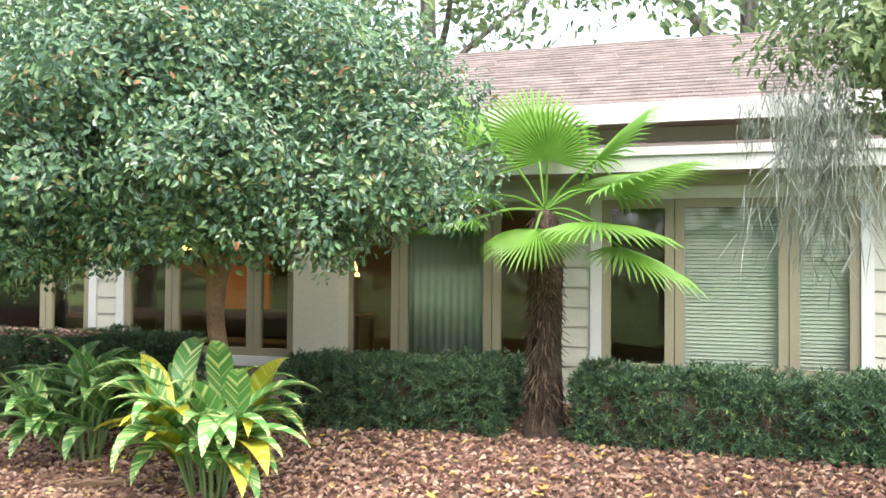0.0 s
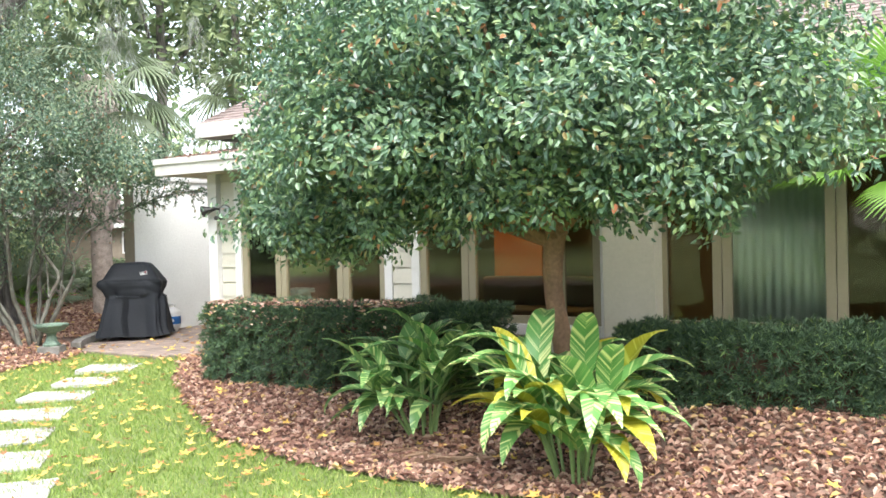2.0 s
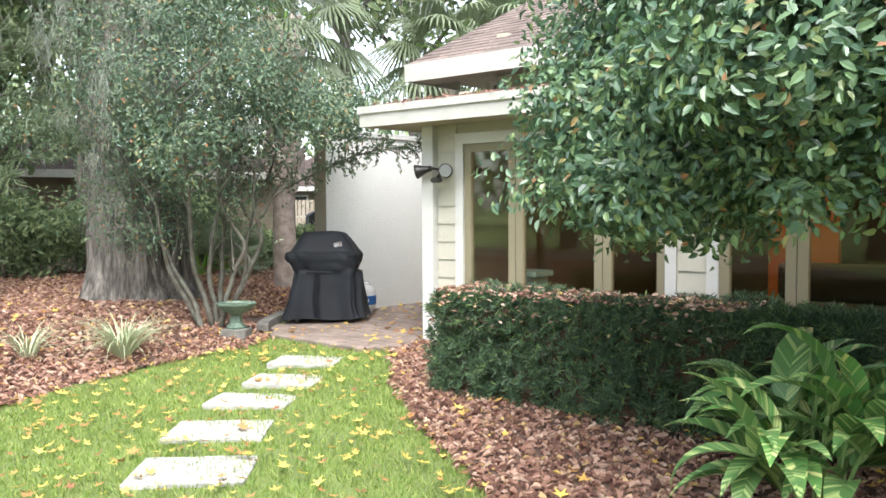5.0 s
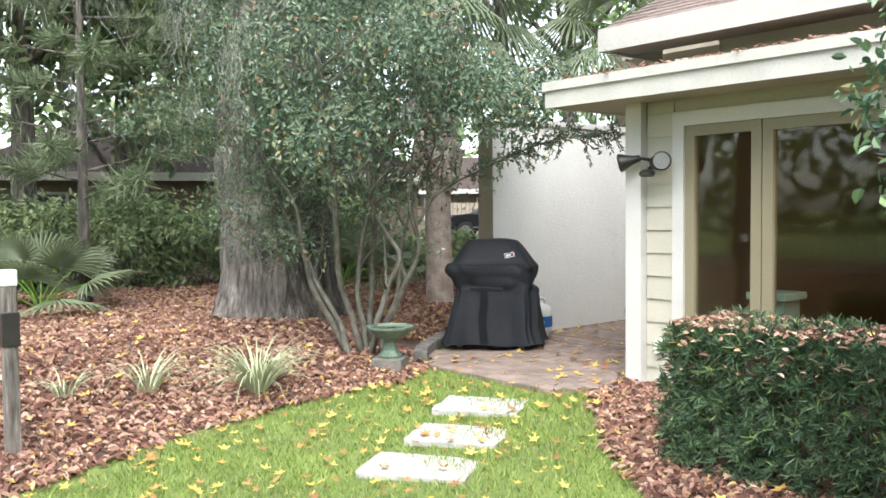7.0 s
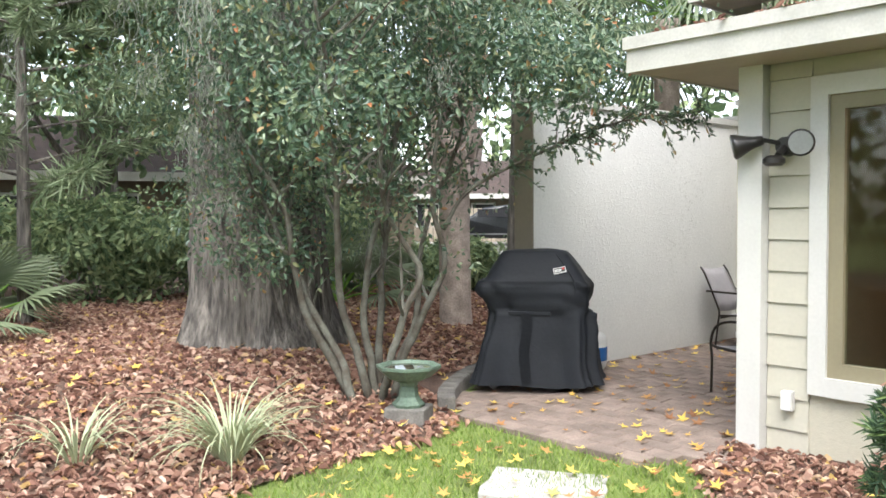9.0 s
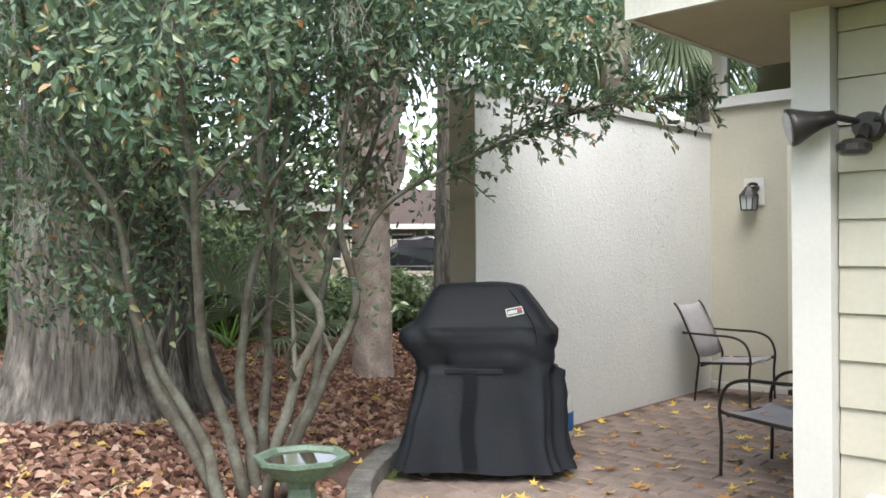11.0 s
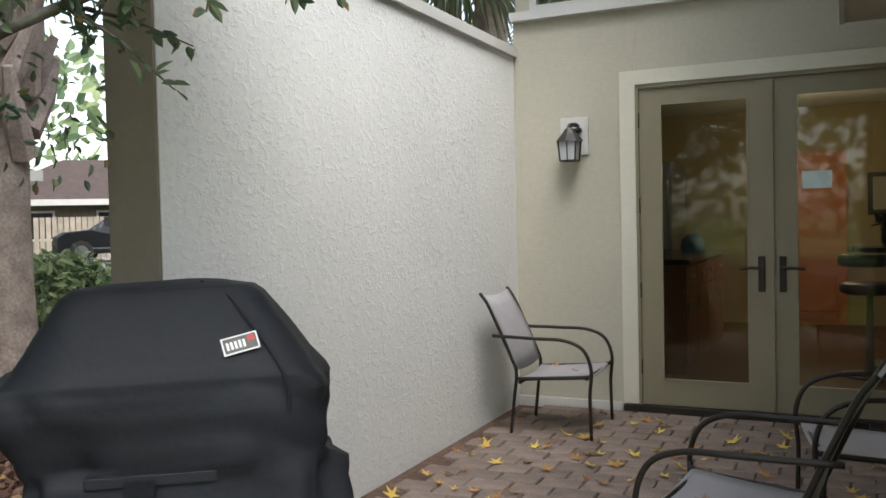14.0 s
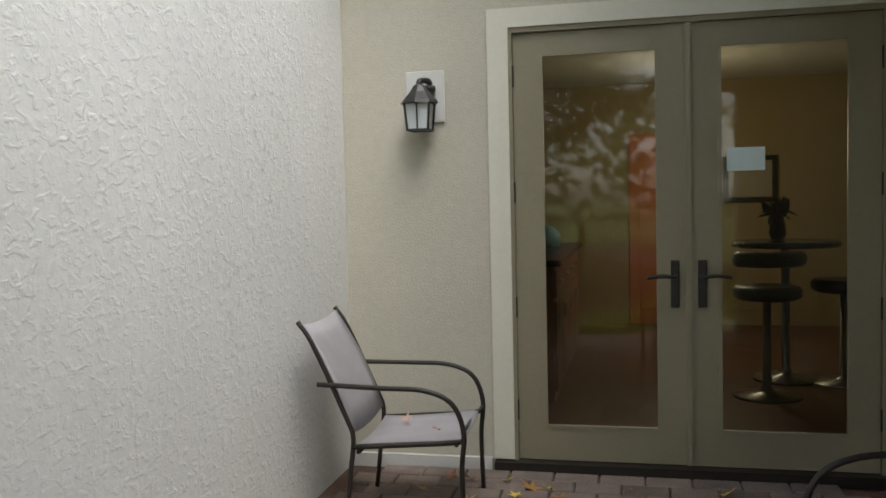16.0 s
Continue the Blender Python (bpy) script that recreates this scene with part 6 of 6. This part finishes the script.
    kl.data.energy, kl.data.color, kl.data.shadow_soft_size, kl.location = 6, (1.0, 0.78, 0.5), 0.15, (-9.9, 15.0, 2.0)
    u = thing("table_lamp", "table lamp with an amber shade in the living room", "lamp", at=(-4.2, 9.9, 0.35))
    bm = bmesh.new()
    lathe(bm, [(0.11, 0.0), (0.10, 0.02), (0.02, 0.05), (0.02, 0.50), (0.012, 0.55)], (-4.2, 9.9, 1.1), 16)
    part("base", bm, M["bronze"], u, smooth=True)
    bm = bmesh.new()
    lathe(bm, [(0.16, 0.0), (0.10, 0.2), (0.09, 0.2)], (-4.2, 9.9, 1.6), 20)
    part("shade", bm, M["lampglow"], u, "glowing amber shade", smooth=True)
    s = thing("side_table", "dark wooden side table under the lamp", "table", at=(-4.2, 9.9, 0.35))
    part("tabletop", boxes((-4.5, -3.9, 9.6, 10.2, 1.06, 1.098), bevel=0.005), M["wood"], s)
    for sx in (-4.46, -3.98):
        for sy in (9.64, 10.12):
            part("leg", boxes((sx, sx + 0.05, sy, sy + 0.05, 0.35, 1.06)), M["wood"], s)
    p = thing("plant_stand", "pale teal pedestal with a pot behind the window", "plant stand", at=(-8.32, 8.25, 0.35))
    part("column", boxes((-8.45, -8.19, 8.12, 8.38, 0.35, 0.99), bevel=0.01), M["teal"], p)
    part("top", boxes((-8.49, -8.15, 8.08, 8.42, 0.99, 1.05), bevel=0.01), M["teal"], p)
    q = thing("sofa", "dark brown sofa in the dim living room", "sofa", at=(-5.4, 9.3, 0.35))
    part("seat", boxes((-6.2, -4.6, 8.9, 9.7, 0.35, 0.78), bevel=0.05), M["sling_dark"], q)
    part("backrest", boxes((-6.2, -4.6, 9.5, 9.75, 0.78, 1.15), bevel=0.05), M["sling_dark"], q)


room_things()


# ---- paths, edging, pavers ----
def stepping_stones():
    rows = [(-9.86, 6.46, 32, 0.68, 0.52), (-9.43, 5.84, 32, 0.67, 0.48), (-9.14, 5.25, 33, 0.72, 0.47), (-8.61, 4.55, 42, 0.74, 0.55), (-7.94, 3.89, 44, 0.76, 0.58), (-7.22, 3.37, 47, 0.76, 0.58), (-6.42, 2.86, 48, 0.78, 0.58), (-5.58, 2.40, 50, 0.78, 0.56), (-4.78, 1.98, 54, 0.78, 0.54)]
    for x, y, a, w, d in rows:
        bm = bmesh.new()
        bmesh.ops.create_grid(bm, x_segments=6, y_segments=4, size=0.5)
        for v in bm.verts:
            e = max(abs(v.co.x), abs(v.co.y)) > 0.49
            j = 0.02 * noise.noise((v.co.x * 4 + x, v.co.y * 4 + y, 0)) if e else 0
            v.co = Vector((v.co.x * (w + 2 * j), v.co.y * (d + 2 * j), 0.004 * noise.noise((v.co.x * 3 + x, v.co.y * 3, 2))))
        g = bmesh.ops.extrude_face_region(bm, geom=bm.faces[:])
        low = [v for v in g["geom"] if isinstance(v, bmesh.types.BMVert)]
        bmesh.ops.translate(bm, verts=low, vec=(0, 0, -0.06))
        bmesh.ops.recalc_face_normals(bm, faces=bm.faces[:])
        sharp = [e for e in bm.edges if len(e.link_faces) == 2 and e.calc_face_angle() > 1.0]
        bmesh.ops.bevel(bm, geom=sharp, offset=0.008, segments=2, affect="EDGES", profile=0.5)
        m = pose(x, y, float(ground_z(x, y)) + 0.012, 0, 0, a)
        ob = part("stepping_stone", bm, M["concrete"], None)
        ob.matrix_world = m
        tagged(ob, "pale concrete stepping stone set in the lawn", "stepping stone", "stepping stones across the lawn")


stepping_stones()


def edging():
    t = thing("edging", "curved grey block edging between patio and woodland floor", "edging", kind="structure", at=(-11.6, 7.5, 0.2))
    path = smooth_path([(-11.42, 7.10, 0), (-11.66, 7.32, 0), (-11.88, 7.62, 0), (-12.08, 7.98, 0), (-12.2, 8.36, 0)], 2)
    for a, b in zip(path, path[1:]):
        d = (b - a)
        bm = boxes((-d.length / 2 + 0.004, d.length / 2 - 0.004, -0.07, 0.07, -0.2, 0.10), bevel=0.01)
        mid = (a + b) / 2
        part("block", pose_part(bm, Matrix.Translation((mid.x, mid.y, patio_z(mid.y))) @ Matrix.Rotation(math.atan2(d.y, d.x), 4, "Z")), M["edging"], t)


edging()


def dead_frond():
    t = thing("fallen_frond", "dry brown palm frond lying on the mulch", "palm frond", at=(-3.9, 4.75, 0.1))
    z = float(ground_z(-3.9, 4.8)) + 0.05
    r = np.random.default_rng(5)
    bm = bmesh.new()
    tube(bm, [(-3.55, 5.0, z), (-3.95, 4.8, z), (-4.4, 4.85, z - 0.01)], [0.012, 0.009, 0.003], 6)
    part("midrib", bm, M["straw"], t)
    n = 60
    s = np.linspace(0, 1, n)
    pos = np.stack([-3.6 - 0.7 * s, 4.97 - 0.12 * np.sin(s * 3), np.full(n, z)], 1)
    sg = np.where(np.arange(n) % 2 == 0, 1, -1)
    axis = np.stack([-0.7 + 0 * s, sg * 0.8, r.normal(0, 0.06, n)], 1)
    tagged(leaves("leaflet", pos, axis, np.tile([0, 0, 1.0], (n, 1)), 0.30, 0.014, M["straw"], t), kind="stuff")


dead_frond()


# ---- beyond the garden ----
def shrub(x, y, rx, ry, h, seed, material, label, clumps=120, leaf=(0.09, 0.45)):
    z0 = float(ground_z(x, y))
    t = thing("shrub", label, "shrub", at=(x, y, z0))
    limbs(t, [(x, y, z0 - 0.05)] * 4, [(x + rx * 0.5 * math.cos(a), y + ry * 0.5 * math.sin(a), z0 + h * 0.7) for a in (0.3, 2.0, 3.6, 5.2)], 0.03, M["bark_light"], seed, "stem")
    crown(t, (x, y, z0 + h * 0.52), (rx, ry, h * 0.5), clumps, 40, leaf, material, seed, shell=0.3, clump_r=0.25)


for k, (x, y, rx, ry, h) in enumerate([(-18.8, 7.6, 1.6, 1.3, 1.6), (-20.5, 6.0, 1.7, 1.3, 1.5), (-22.5, 4.8, 1.8, 1.4, 1.6), (-17.6, 9.6, 1.4, 1.2, 1.7), (-16.6, 11.9, 0.8, 0.7, 0.75), (-19.5, 10.6, 1.5, 1.2, 1.7), (-17.8, 15.8, 0.9, 0.8, 1.0), (-24, 2.0, 2, 1.6, 2.2)]):
    shrub(x, y, rx, ry, h, 200 + k, M["bushfar"], "leafy green shrub at the garden boundary", 150, (0.12, 0.45))


def far_tree(x, y, h, r0, cr, seed, bare=0.45):
    z0 = float(ground_z(x, y))
    t = thing("woodland_tree", "tall woodland tree with grey trunk behind the garden", "tree", "woodland trees", at=(x, y, z0))
    part("trunk", trunk_mesh([(x, y, z0 - 0.1), (x, y, z0 + 0.4), (x + 0.1, y, z0 + h * 0.4), (x, y + 0.1, z0 + h * 0.85)], [r0 * 1.3, r0, r0 * 0.8, r0 * 0.4], 16, 0.12, seed), M["bark"], t, smooth=True)
    limbs(t, [(x + 0.05, y, z0 + h * bare)] * 4, [(x + cr * 0.6 * math.cos(a), y + cr * 0.6 * math.sin(a), z0 + h * (bare + 0.2)) for a in (0.5, 2.1, 3.7, 5.3)], r0 * 0.4, M["bark"], seed)
    crown(t, (x, y, z0 + h * (bare + 1) / 2 + 0.4), (cr, cr, h * (1 - bare) * 0.55), 150, 26, (0.26, 0.5), M["bushfar"], seed, low=-0.9, shell=0.3, clump_r=0.7, dents=0.35)


for k, (x, y, h, r0, cr) in enumerate([(-19.5, 18.5, 11, 0.22, 3.2), (-15.75, 12.4, 10, 0.15, 2.4), (-25, 9.5, 12, 0.3, 4.0), (-23, 6.5, 9, 0.25, 3.5), (-27, 3.5, 12, 0.3, 4.2), (-29, 12.5, 13, 0.3, 4.2), (-22, 0.5, 10, 0.25, 3.6), (-28, 18, 12, 0.28, 4), (-13, 19, 11, 0.25, 4), (-6, 18, 12, 0.3, 4.2), (1, 18.5, 12, 0.3, 4.2), (7, 17, 11, 0.3, 4),
                                       (-9, -9, 11, 0.3, 4.0), (-1, -11, 12, 0.3, 4.2), (6, -7, 10, 0.3, 3.8), (-17, -7, 11, 0.3, 4), (12, 1, 11, 0.3, 4), (-17, 22, 12, 0.3, 4.2), (-20.5, 3.5, 10, 0.28, 3.6), (-19.5, 9.0, 9, 0.2, 3.0), (-24, 12, 11, 0.26, 3.8)]):
    far_tree(x, y, h, r0, cr, 300 + k)
for k, (x, y, h, r0, cr) in enumerate([(-23.5, 8.6, 8, 0.18, 2.8), (-27, 0.5, 9, 0.2, 3.2)]):
    far_tree(x, y, h, r0, cr, 340 + k, bare=0.22)


def far_woods():
    r = np.random.default_rng(99)
    n = 21000
    a = r.uniform(0, 2 * np.pi, n)
    rad = r.uniform(36, 48, n) + np.where((a > 2.2) & (a < 2.5), 9, 0)
    z = 15 * r.uniform(0, 1, n) ** 0.9 * (0.75 + 0.25 * np.sin(a * 9) * np.sin(a * 23 + 1))
    pos = np.stack([-8 + rad * np.cos(a), 5 + rad * np.sin(a), z], 1)
    L = r.uniform(0.5, 1.1, n)
    tagged(leaves("far_woods", pos, r.normal(0, 1, (n, 3)), r.normal(0, 1, (n, 3)), L, L * 0.6, M["bushfar"]), "green woods closing the horizon all round", "woods", kind="stuff")


far_woods()


def far_house(x, y, w, d, h, turn, label):
    t = thing("house", label, "house", "neighbouring houses", at=(x, y, 0.4))
    m = Matrix.Translation((x, y, 0.4)) @ Matrix.Rotation(radians(turn), 4, "Z")
    part("wall", pose_part(boxes((-w / 2, w / 2, -d / 2, d / 2, -0.3, h)), m), M["far_wall"], t)
    bm = bmesh.new()
    o = 0.6
    v = [bm.verts.new(c) for c in ((-w / 2 - o, -d / 2 - o, h - 0.05), (w / 2 + o, -d / 2 - o, h - 0.05), (w / 2 + o, d / 2 + o, h - 0.05), (-w / 2 - o, d / 2 + o, h - 0.05), (-w / 2 + d * 0.4, 0, h + d * 0.28), (w / 2 - d * 0.4, 0, h + d * 0.28))]
    for f in ((0, 1, 5, 4), (1, 2, 5), (2, 3, 4, 5), (3, 0, 4), (3, 2, 1, 0)):
        bm.faces.new([v[i] for i in f])
    part("roof", pose_part(bm, m), M["old_shingle"], t, "brown shingled roof")
    part("fascia", pose_part(boxes((-w / 2 - o, w / 2 + o, -d / 2 - o - 0.03, -d / 2 - o, h - 0.22, h)), m), M["fascia"], t)
    for k in range(int(w // 2.5)):
        wx = -w / 2 + 1.2 + k * 2.5
        win = part("window", pose_part(boxes((wx, wx + 1.1, -d / 2 - 0.05, -d / 2 - 0.005, 0.8, 1.9)), m), M["trim"], t)
        part("pane", pose_part(boxes((wx + 0.08, wx + 1.02, -d / 2 - 0.06, -d / 2 - 0.051, 0.88, 1.82)), m), M["counter"], win)


far_house(-30, 13.5, 12, 6, 2.4, 70, "low brown-roofed house beyond the shrubs")
far_house(-36.0, 32.5, 10, 6, 2.3, 45, "brown-roofed carport house beyond the drive")


def fence():
    t = thing("fence", "weathered board fence beside the drive", "fence", kind="structure", at=(-32.5, 30.4, 0.45))
    for k in range(44):
        x, y = -35.5 + k * 0.14, 27.4 + k * 0.14
        bm = boxes((-0.08, 0.08, -0.012, 0.012, -0.1, 1.6))
        part("board", pose_part(bm, Matrix.Translation((x, y, 0.45)) @ Matrix.Rotation(0.785, 4, "Z")), M["fence"], t)


fence()
tagged(part("driveway", boxes((-40, -17.5, 16.0, 33.0, 0.30, 0.57)), M["asphalt"], None), "pale gravel and asphalt driveway", "driveway", kind="structure")


def car():
    c, turn = Vector((-30.2, 26.6, 0.57)), radians(42)
    t = thing("car", "black parked estate car on the drive", "car", at=c)
    m = Matrix.Translation(c) @ Matrix.Rotation(turn, 4, "Z")
    prof = [(-2.25, 0.35), (-2.2, 0.8), (-1.95, 0.95), (-1.2, 1.02), (-0.55, 1.45), (0.3, 1.55), (1.4, 1.5), (1.95, 1.1), (2.2, 0.95), (2.25, 0.4), (1.9, 0.28), (-1.9, 0.28)]
    bm = bmesh.new()
    rows = []
    for yy, s in ((-0.88, 0.93), (-0.8, 1.0), (0.8, 1.0), (0.88, 0.93)):
        rows.append([bm.verts.new((px * (s if abs(yy) > 0.85 else 1), yy * (0.82 if pz > 1.1 else 1), 0.3 + (pz - 0.3) * (0.97 if abs(yy) > 0.85 else 1))) for px, pz in prof])
    n = len(prof)
    for a, b in zip(rows, rows[1:]):
        for k in range(n):
            bm.faces.new((a[k], a[(k + 1) % n], b[(k + 1) % n], b[k]))
    bm.faces.new(rows[0][::-1]); bm.faces.new(rows[-1])
    bmesh.ops.recalc_face_normals(bm, faces=bm.faces[:])
    part("body", pose_part(bm, m), M["car_paint"], t, "glossy black paint")
    for sy in (-1, 1):
        part("side_window", pose_part(boxes((-0.75, 1.35, sy * 0.80 - 0.04, sy * 0.80 + 0.03, 1.1, 1.4)), m), M["counter"], t)
        part("sill_strip", pose_part(boxes((-1.3, 1.3, sy * 0.885 - 0.01, sy * 0.885 + 0.01, 0.42, 0.47)), m), M["steel"], t)
        for sx in (-1.4, 1.4):
            bm = bmesh.new()
            bmesh.ops.create_cone(bm, cap_ends=True, segments=24, radius1=0.34, radius2=0.34, depth=0.22)
            bmesh.ops.transform(bm, matrix=m @ Matrix.Translation((sx, sy * 0.80, 0.34)) @ Matrix.Rotation(radians(90), 4, "X"), verts=bm.verts[:])
            w = part("wheel", bm, M["dark"], t)
            bm = bmesh.new()
            bmesh.ops.create_cone(bm, cap_ends=True, segments=16, radius1=0.2, radius2=0.2, depth=0.02)
            bmesh.ops.transform(bm, matrix=m @ Matrix.Translation((sx, sy * 0.92, 0.34)) @ Matrix.Rotation(radians(90), 4, "X"), verts=bm.verts[:])
            part("rim", bm, M["steel"], w, "silver rim")


car()


def mossy_tree():
    x, y = 4.0, 5.6
    z0 = float(ground_z(x, y))
    t = thing("mossy_tree", "small tree with pale green leaves and hanging grey moss", "tree", at=(x, y, z0))
    part("trunk", trunk_mesh([(x, y, z0 - 0.05), (x - 0.1, y - 0.1, 1.6), (x - 0.4, y - 0.2, 2.8)], [0.12, 0.09, 0.07], 12, 0.12, 4), M["bark_light"], t, smooth=True)
    limbs(t, [(x - 0.4, y - 0.2, 2.75)] * 3, [(1.2, 4.7, 2.95), (1.7, 5.1, 3.3), (2.9, 4.5, 3.5)], 0.05, M["bark_light"], 6)
    crown(t, (1.65, 4.7, 3.05), (0.95, 0.6, 0.45), 150, 34, (0.07, 0.5), M["bushfar"], 77, shell=0.2, clump_r=0.22)


mossy_tree()
r_m = np.random.default_rng(17)
moss_bundle("spanish_moss", [(1.02 + r_m.normal(0, 0.17), 4.7 + r_m.normal(0, 0.2), 2.62 + r_m.normal(0, 0.12)) for _ in range(16)], 18, "grey Spanish moss hanging before the blinds window", length=0.75, strands=40)


r_l = np.random.default_rng(44)
n_l = 500
lx = -9.8 + 7 * r_l.uniform(0, 1, n_l)
ly = 7.34 + 0.5 * r_l.uniform(0, 1, n_l) ** 2.5
la = r_l.uniform(0, 6.28, n_l)
tagged(leaves("roof_leaves", np.stack([lx, ly, 2.82 + (ly - 7.36) * 0.19], 1), np.stack([np.cos(la), np.sin(la), r_l.normal(0.1, 0.25, n_l)], 1), r_l.normal(0, 0.4, (n_l, 3)) + np.array([0, 0, 1.0]), r_l.uniform(0.03, 0.08, n_l), 0.03, M["litter"]),
       "brown leaf debris along the low roof edge", "leaf litter", kind="stuff")


def pine():
    x, y = -17.0, 5.7
    z0 = float(ground_z(x, y))
    t = thing("pine_tree", "young pine with long soft green needles", "tree", at=(x, y, z0))
    part("trunk", trunk_mesh([(x, y, z0 - 0.05), (x, y, 2.0), (x + 0.05, y, 5.0)], [0.09, 0.07, 0.04], 12, 0.12, 3), M["bark"], t, smooth=True)
    r = np.random.default_rng(23)
    pos, axis = [], []
    for k in range(26):
        a, z = k * 2.4, 2.0 + 3.4 * k / 26
        ln = r.uniform(1.3, 2.3)
        e = Vector((x + ln * math.cos(a), y + ln * math.sin(a), z + r.uniform(-0.1, 0.3)))
        s = Vector((x, y, z - 0.1))
        bm = bmesh.new()
        tube(bm, [s, (s + e) / 2 + Vector((0, 0, 0.06)), e], [0.02, 0.014, 0.006], 6)
        part("branch", bm, M["bark"], t)
        for q in np.linspace(0.35, 1.0, 9):
            p = np.array(s.lerp(e, q))
            for _ in range(40):
                pos.append(p + r.normal(0, 0.03, 3))
                axis.append(np.array(e - s) / ln * 0.7 + r.normal(0, 0.6, 3))
    leaves("needles", np.array(pos), np.array(axis), r.normal(0, 1, (len(pos), 3)), r.uniform(0.18, 0.32, len(pos)), 0.008, M["pine"], t, curl=0.15)


pine()


def palmetto(x, y, seed):
    z0 = float(ground_z(x, y))
    t = thing("palmetto", "low palmetto with stiff grey-green fans", "palm", "palmettos in the wood", at=(x, y, z0))
    for k in range(11):
        yaw, pitch = k * 137.5 + seed, 15 + 60 * (k / 11)
        dr = Vector((math.cos(radians(yaw)) * math.cos(radians(pitch)), math.sin(radians(yaw)) * math.cos(radians(pitch)), math.sin(radians(pitch))))
        fan_frond(t, (x, y, z0 + 0.05), dr, 0.7, 0.75, 28, 190, M["sabal"], seed=k + seed, droop=0.3, split=0.35)


for k, (x, y) in enumerate([(-16.6, 5.0), (-17.8, 4.0), (-16.2, 9.4), (-17.2, 10.6)]):
    palmetto(x, y, 10 * k)


def garden_post():
    x, y = -11.05, 3.30
    z0 = float(ground_z(x, y))
    t = thing("garden_post", "dark wooden garden post with a metal band and pale cap", "post", at=(x, y, z0))
    part("post", boxes((x - 0.045, x + 0.045, y - 0.045, y + 0.045, z0 - 0.05, 1.25), bevel=0.006), M["bark"], t)
    part("band", boxes((x - 0.055, x + 0.055, y - 0.055, y + 0.055, 0.85, 1.08), bevel=0.006), M["dark"], t, "dark metal band")
    part("cap", boxes((x - 0.05, x + 0.05, y - 0.05, y + 0.05, 1.251, 1.36), bevel=0.01), M["label"], t, "pale cap")


garden_post()


# ---- pavers ----
def pavers():
    base = tagged(part("patio", boxes((-11.9, -9.24, 9.2, 11.8, 0.0, PATIO_Z - 0.02), (-11.9, -9.5, 7.6, 9.2, 0.0, 0.225)), M["soil"], None), "patio of brown concrete pavers", "patio", kind="structure")
    w, d = 0.21, 0.142
    bm = boxes((-w / 2 + 0.003, w / 2 - 0.003, -d / 2 + 0.003, d / 2 - 0.003, -0.06, 0.0))
    top = [e for e in bm.edges if all(v.co.z > -0.01 for v in e.verts)]
    bmesh.ops.bevel(bm, geom=top, offset=0.006, segments=1, affect="EDGES")
    me = bpy.data.meshes.new("paver")
    bm.to_mesh(me)
    me.materials.append(M["paver"])
    tv = np.empty(len(me.vertices) * 3)
    me.vertices.foreach_get("co", tv)
    tv = tv.reshape(-1, 3)
    tf = [tuple(p.vertices) for p in me.polygons]
    bm.free()
    r = random.Random(12)
    spots = []
    j, yy = 0, 7.0
    while yy < 11.76:
        xx = -11.95 + (w / 2 if j % 2 else 0)
        while xx < -9.1:
            if bool(in_patio(np.array(xx), np.array(yy))) and not (xx < -11.62 and yy > 8.33) and not (yy > 7.75 and xx > -9.36):
                spots.append((xx, yy))
            xx += w
        yy += d
        j += 1
    near = [s for s in spots if 8.6 < s[1] < 11.0][:290]
    rest = [s for s in spots if s not in set(near)]
    for xx, yy in near:
        ob = new("paver", me)
        ob.location = (xx, yy, patio_z(yy) + r.uniform(-0.002, 0.002))
        ob.rotation_euler = (r.gauss(0, 0.006), r.gauss(0, 0.006), 0)
        ob.parent = base
    verts, faces = [], []
    for xx, yy in rest:
        i = len(verts)
        dz = r.uniform(-0.002, 0.002)
        verts += [(a + xx, b + yy, c + patio_z(b + yy) + dz) for a, b, c in tv]
        faces += [tuple(i + q for q in f) for f in tf]
    tagged(put_mesh("paver_field", verts, faces, M["paver_rest"], base), "brown pavers", kind="stuff")


pavers()
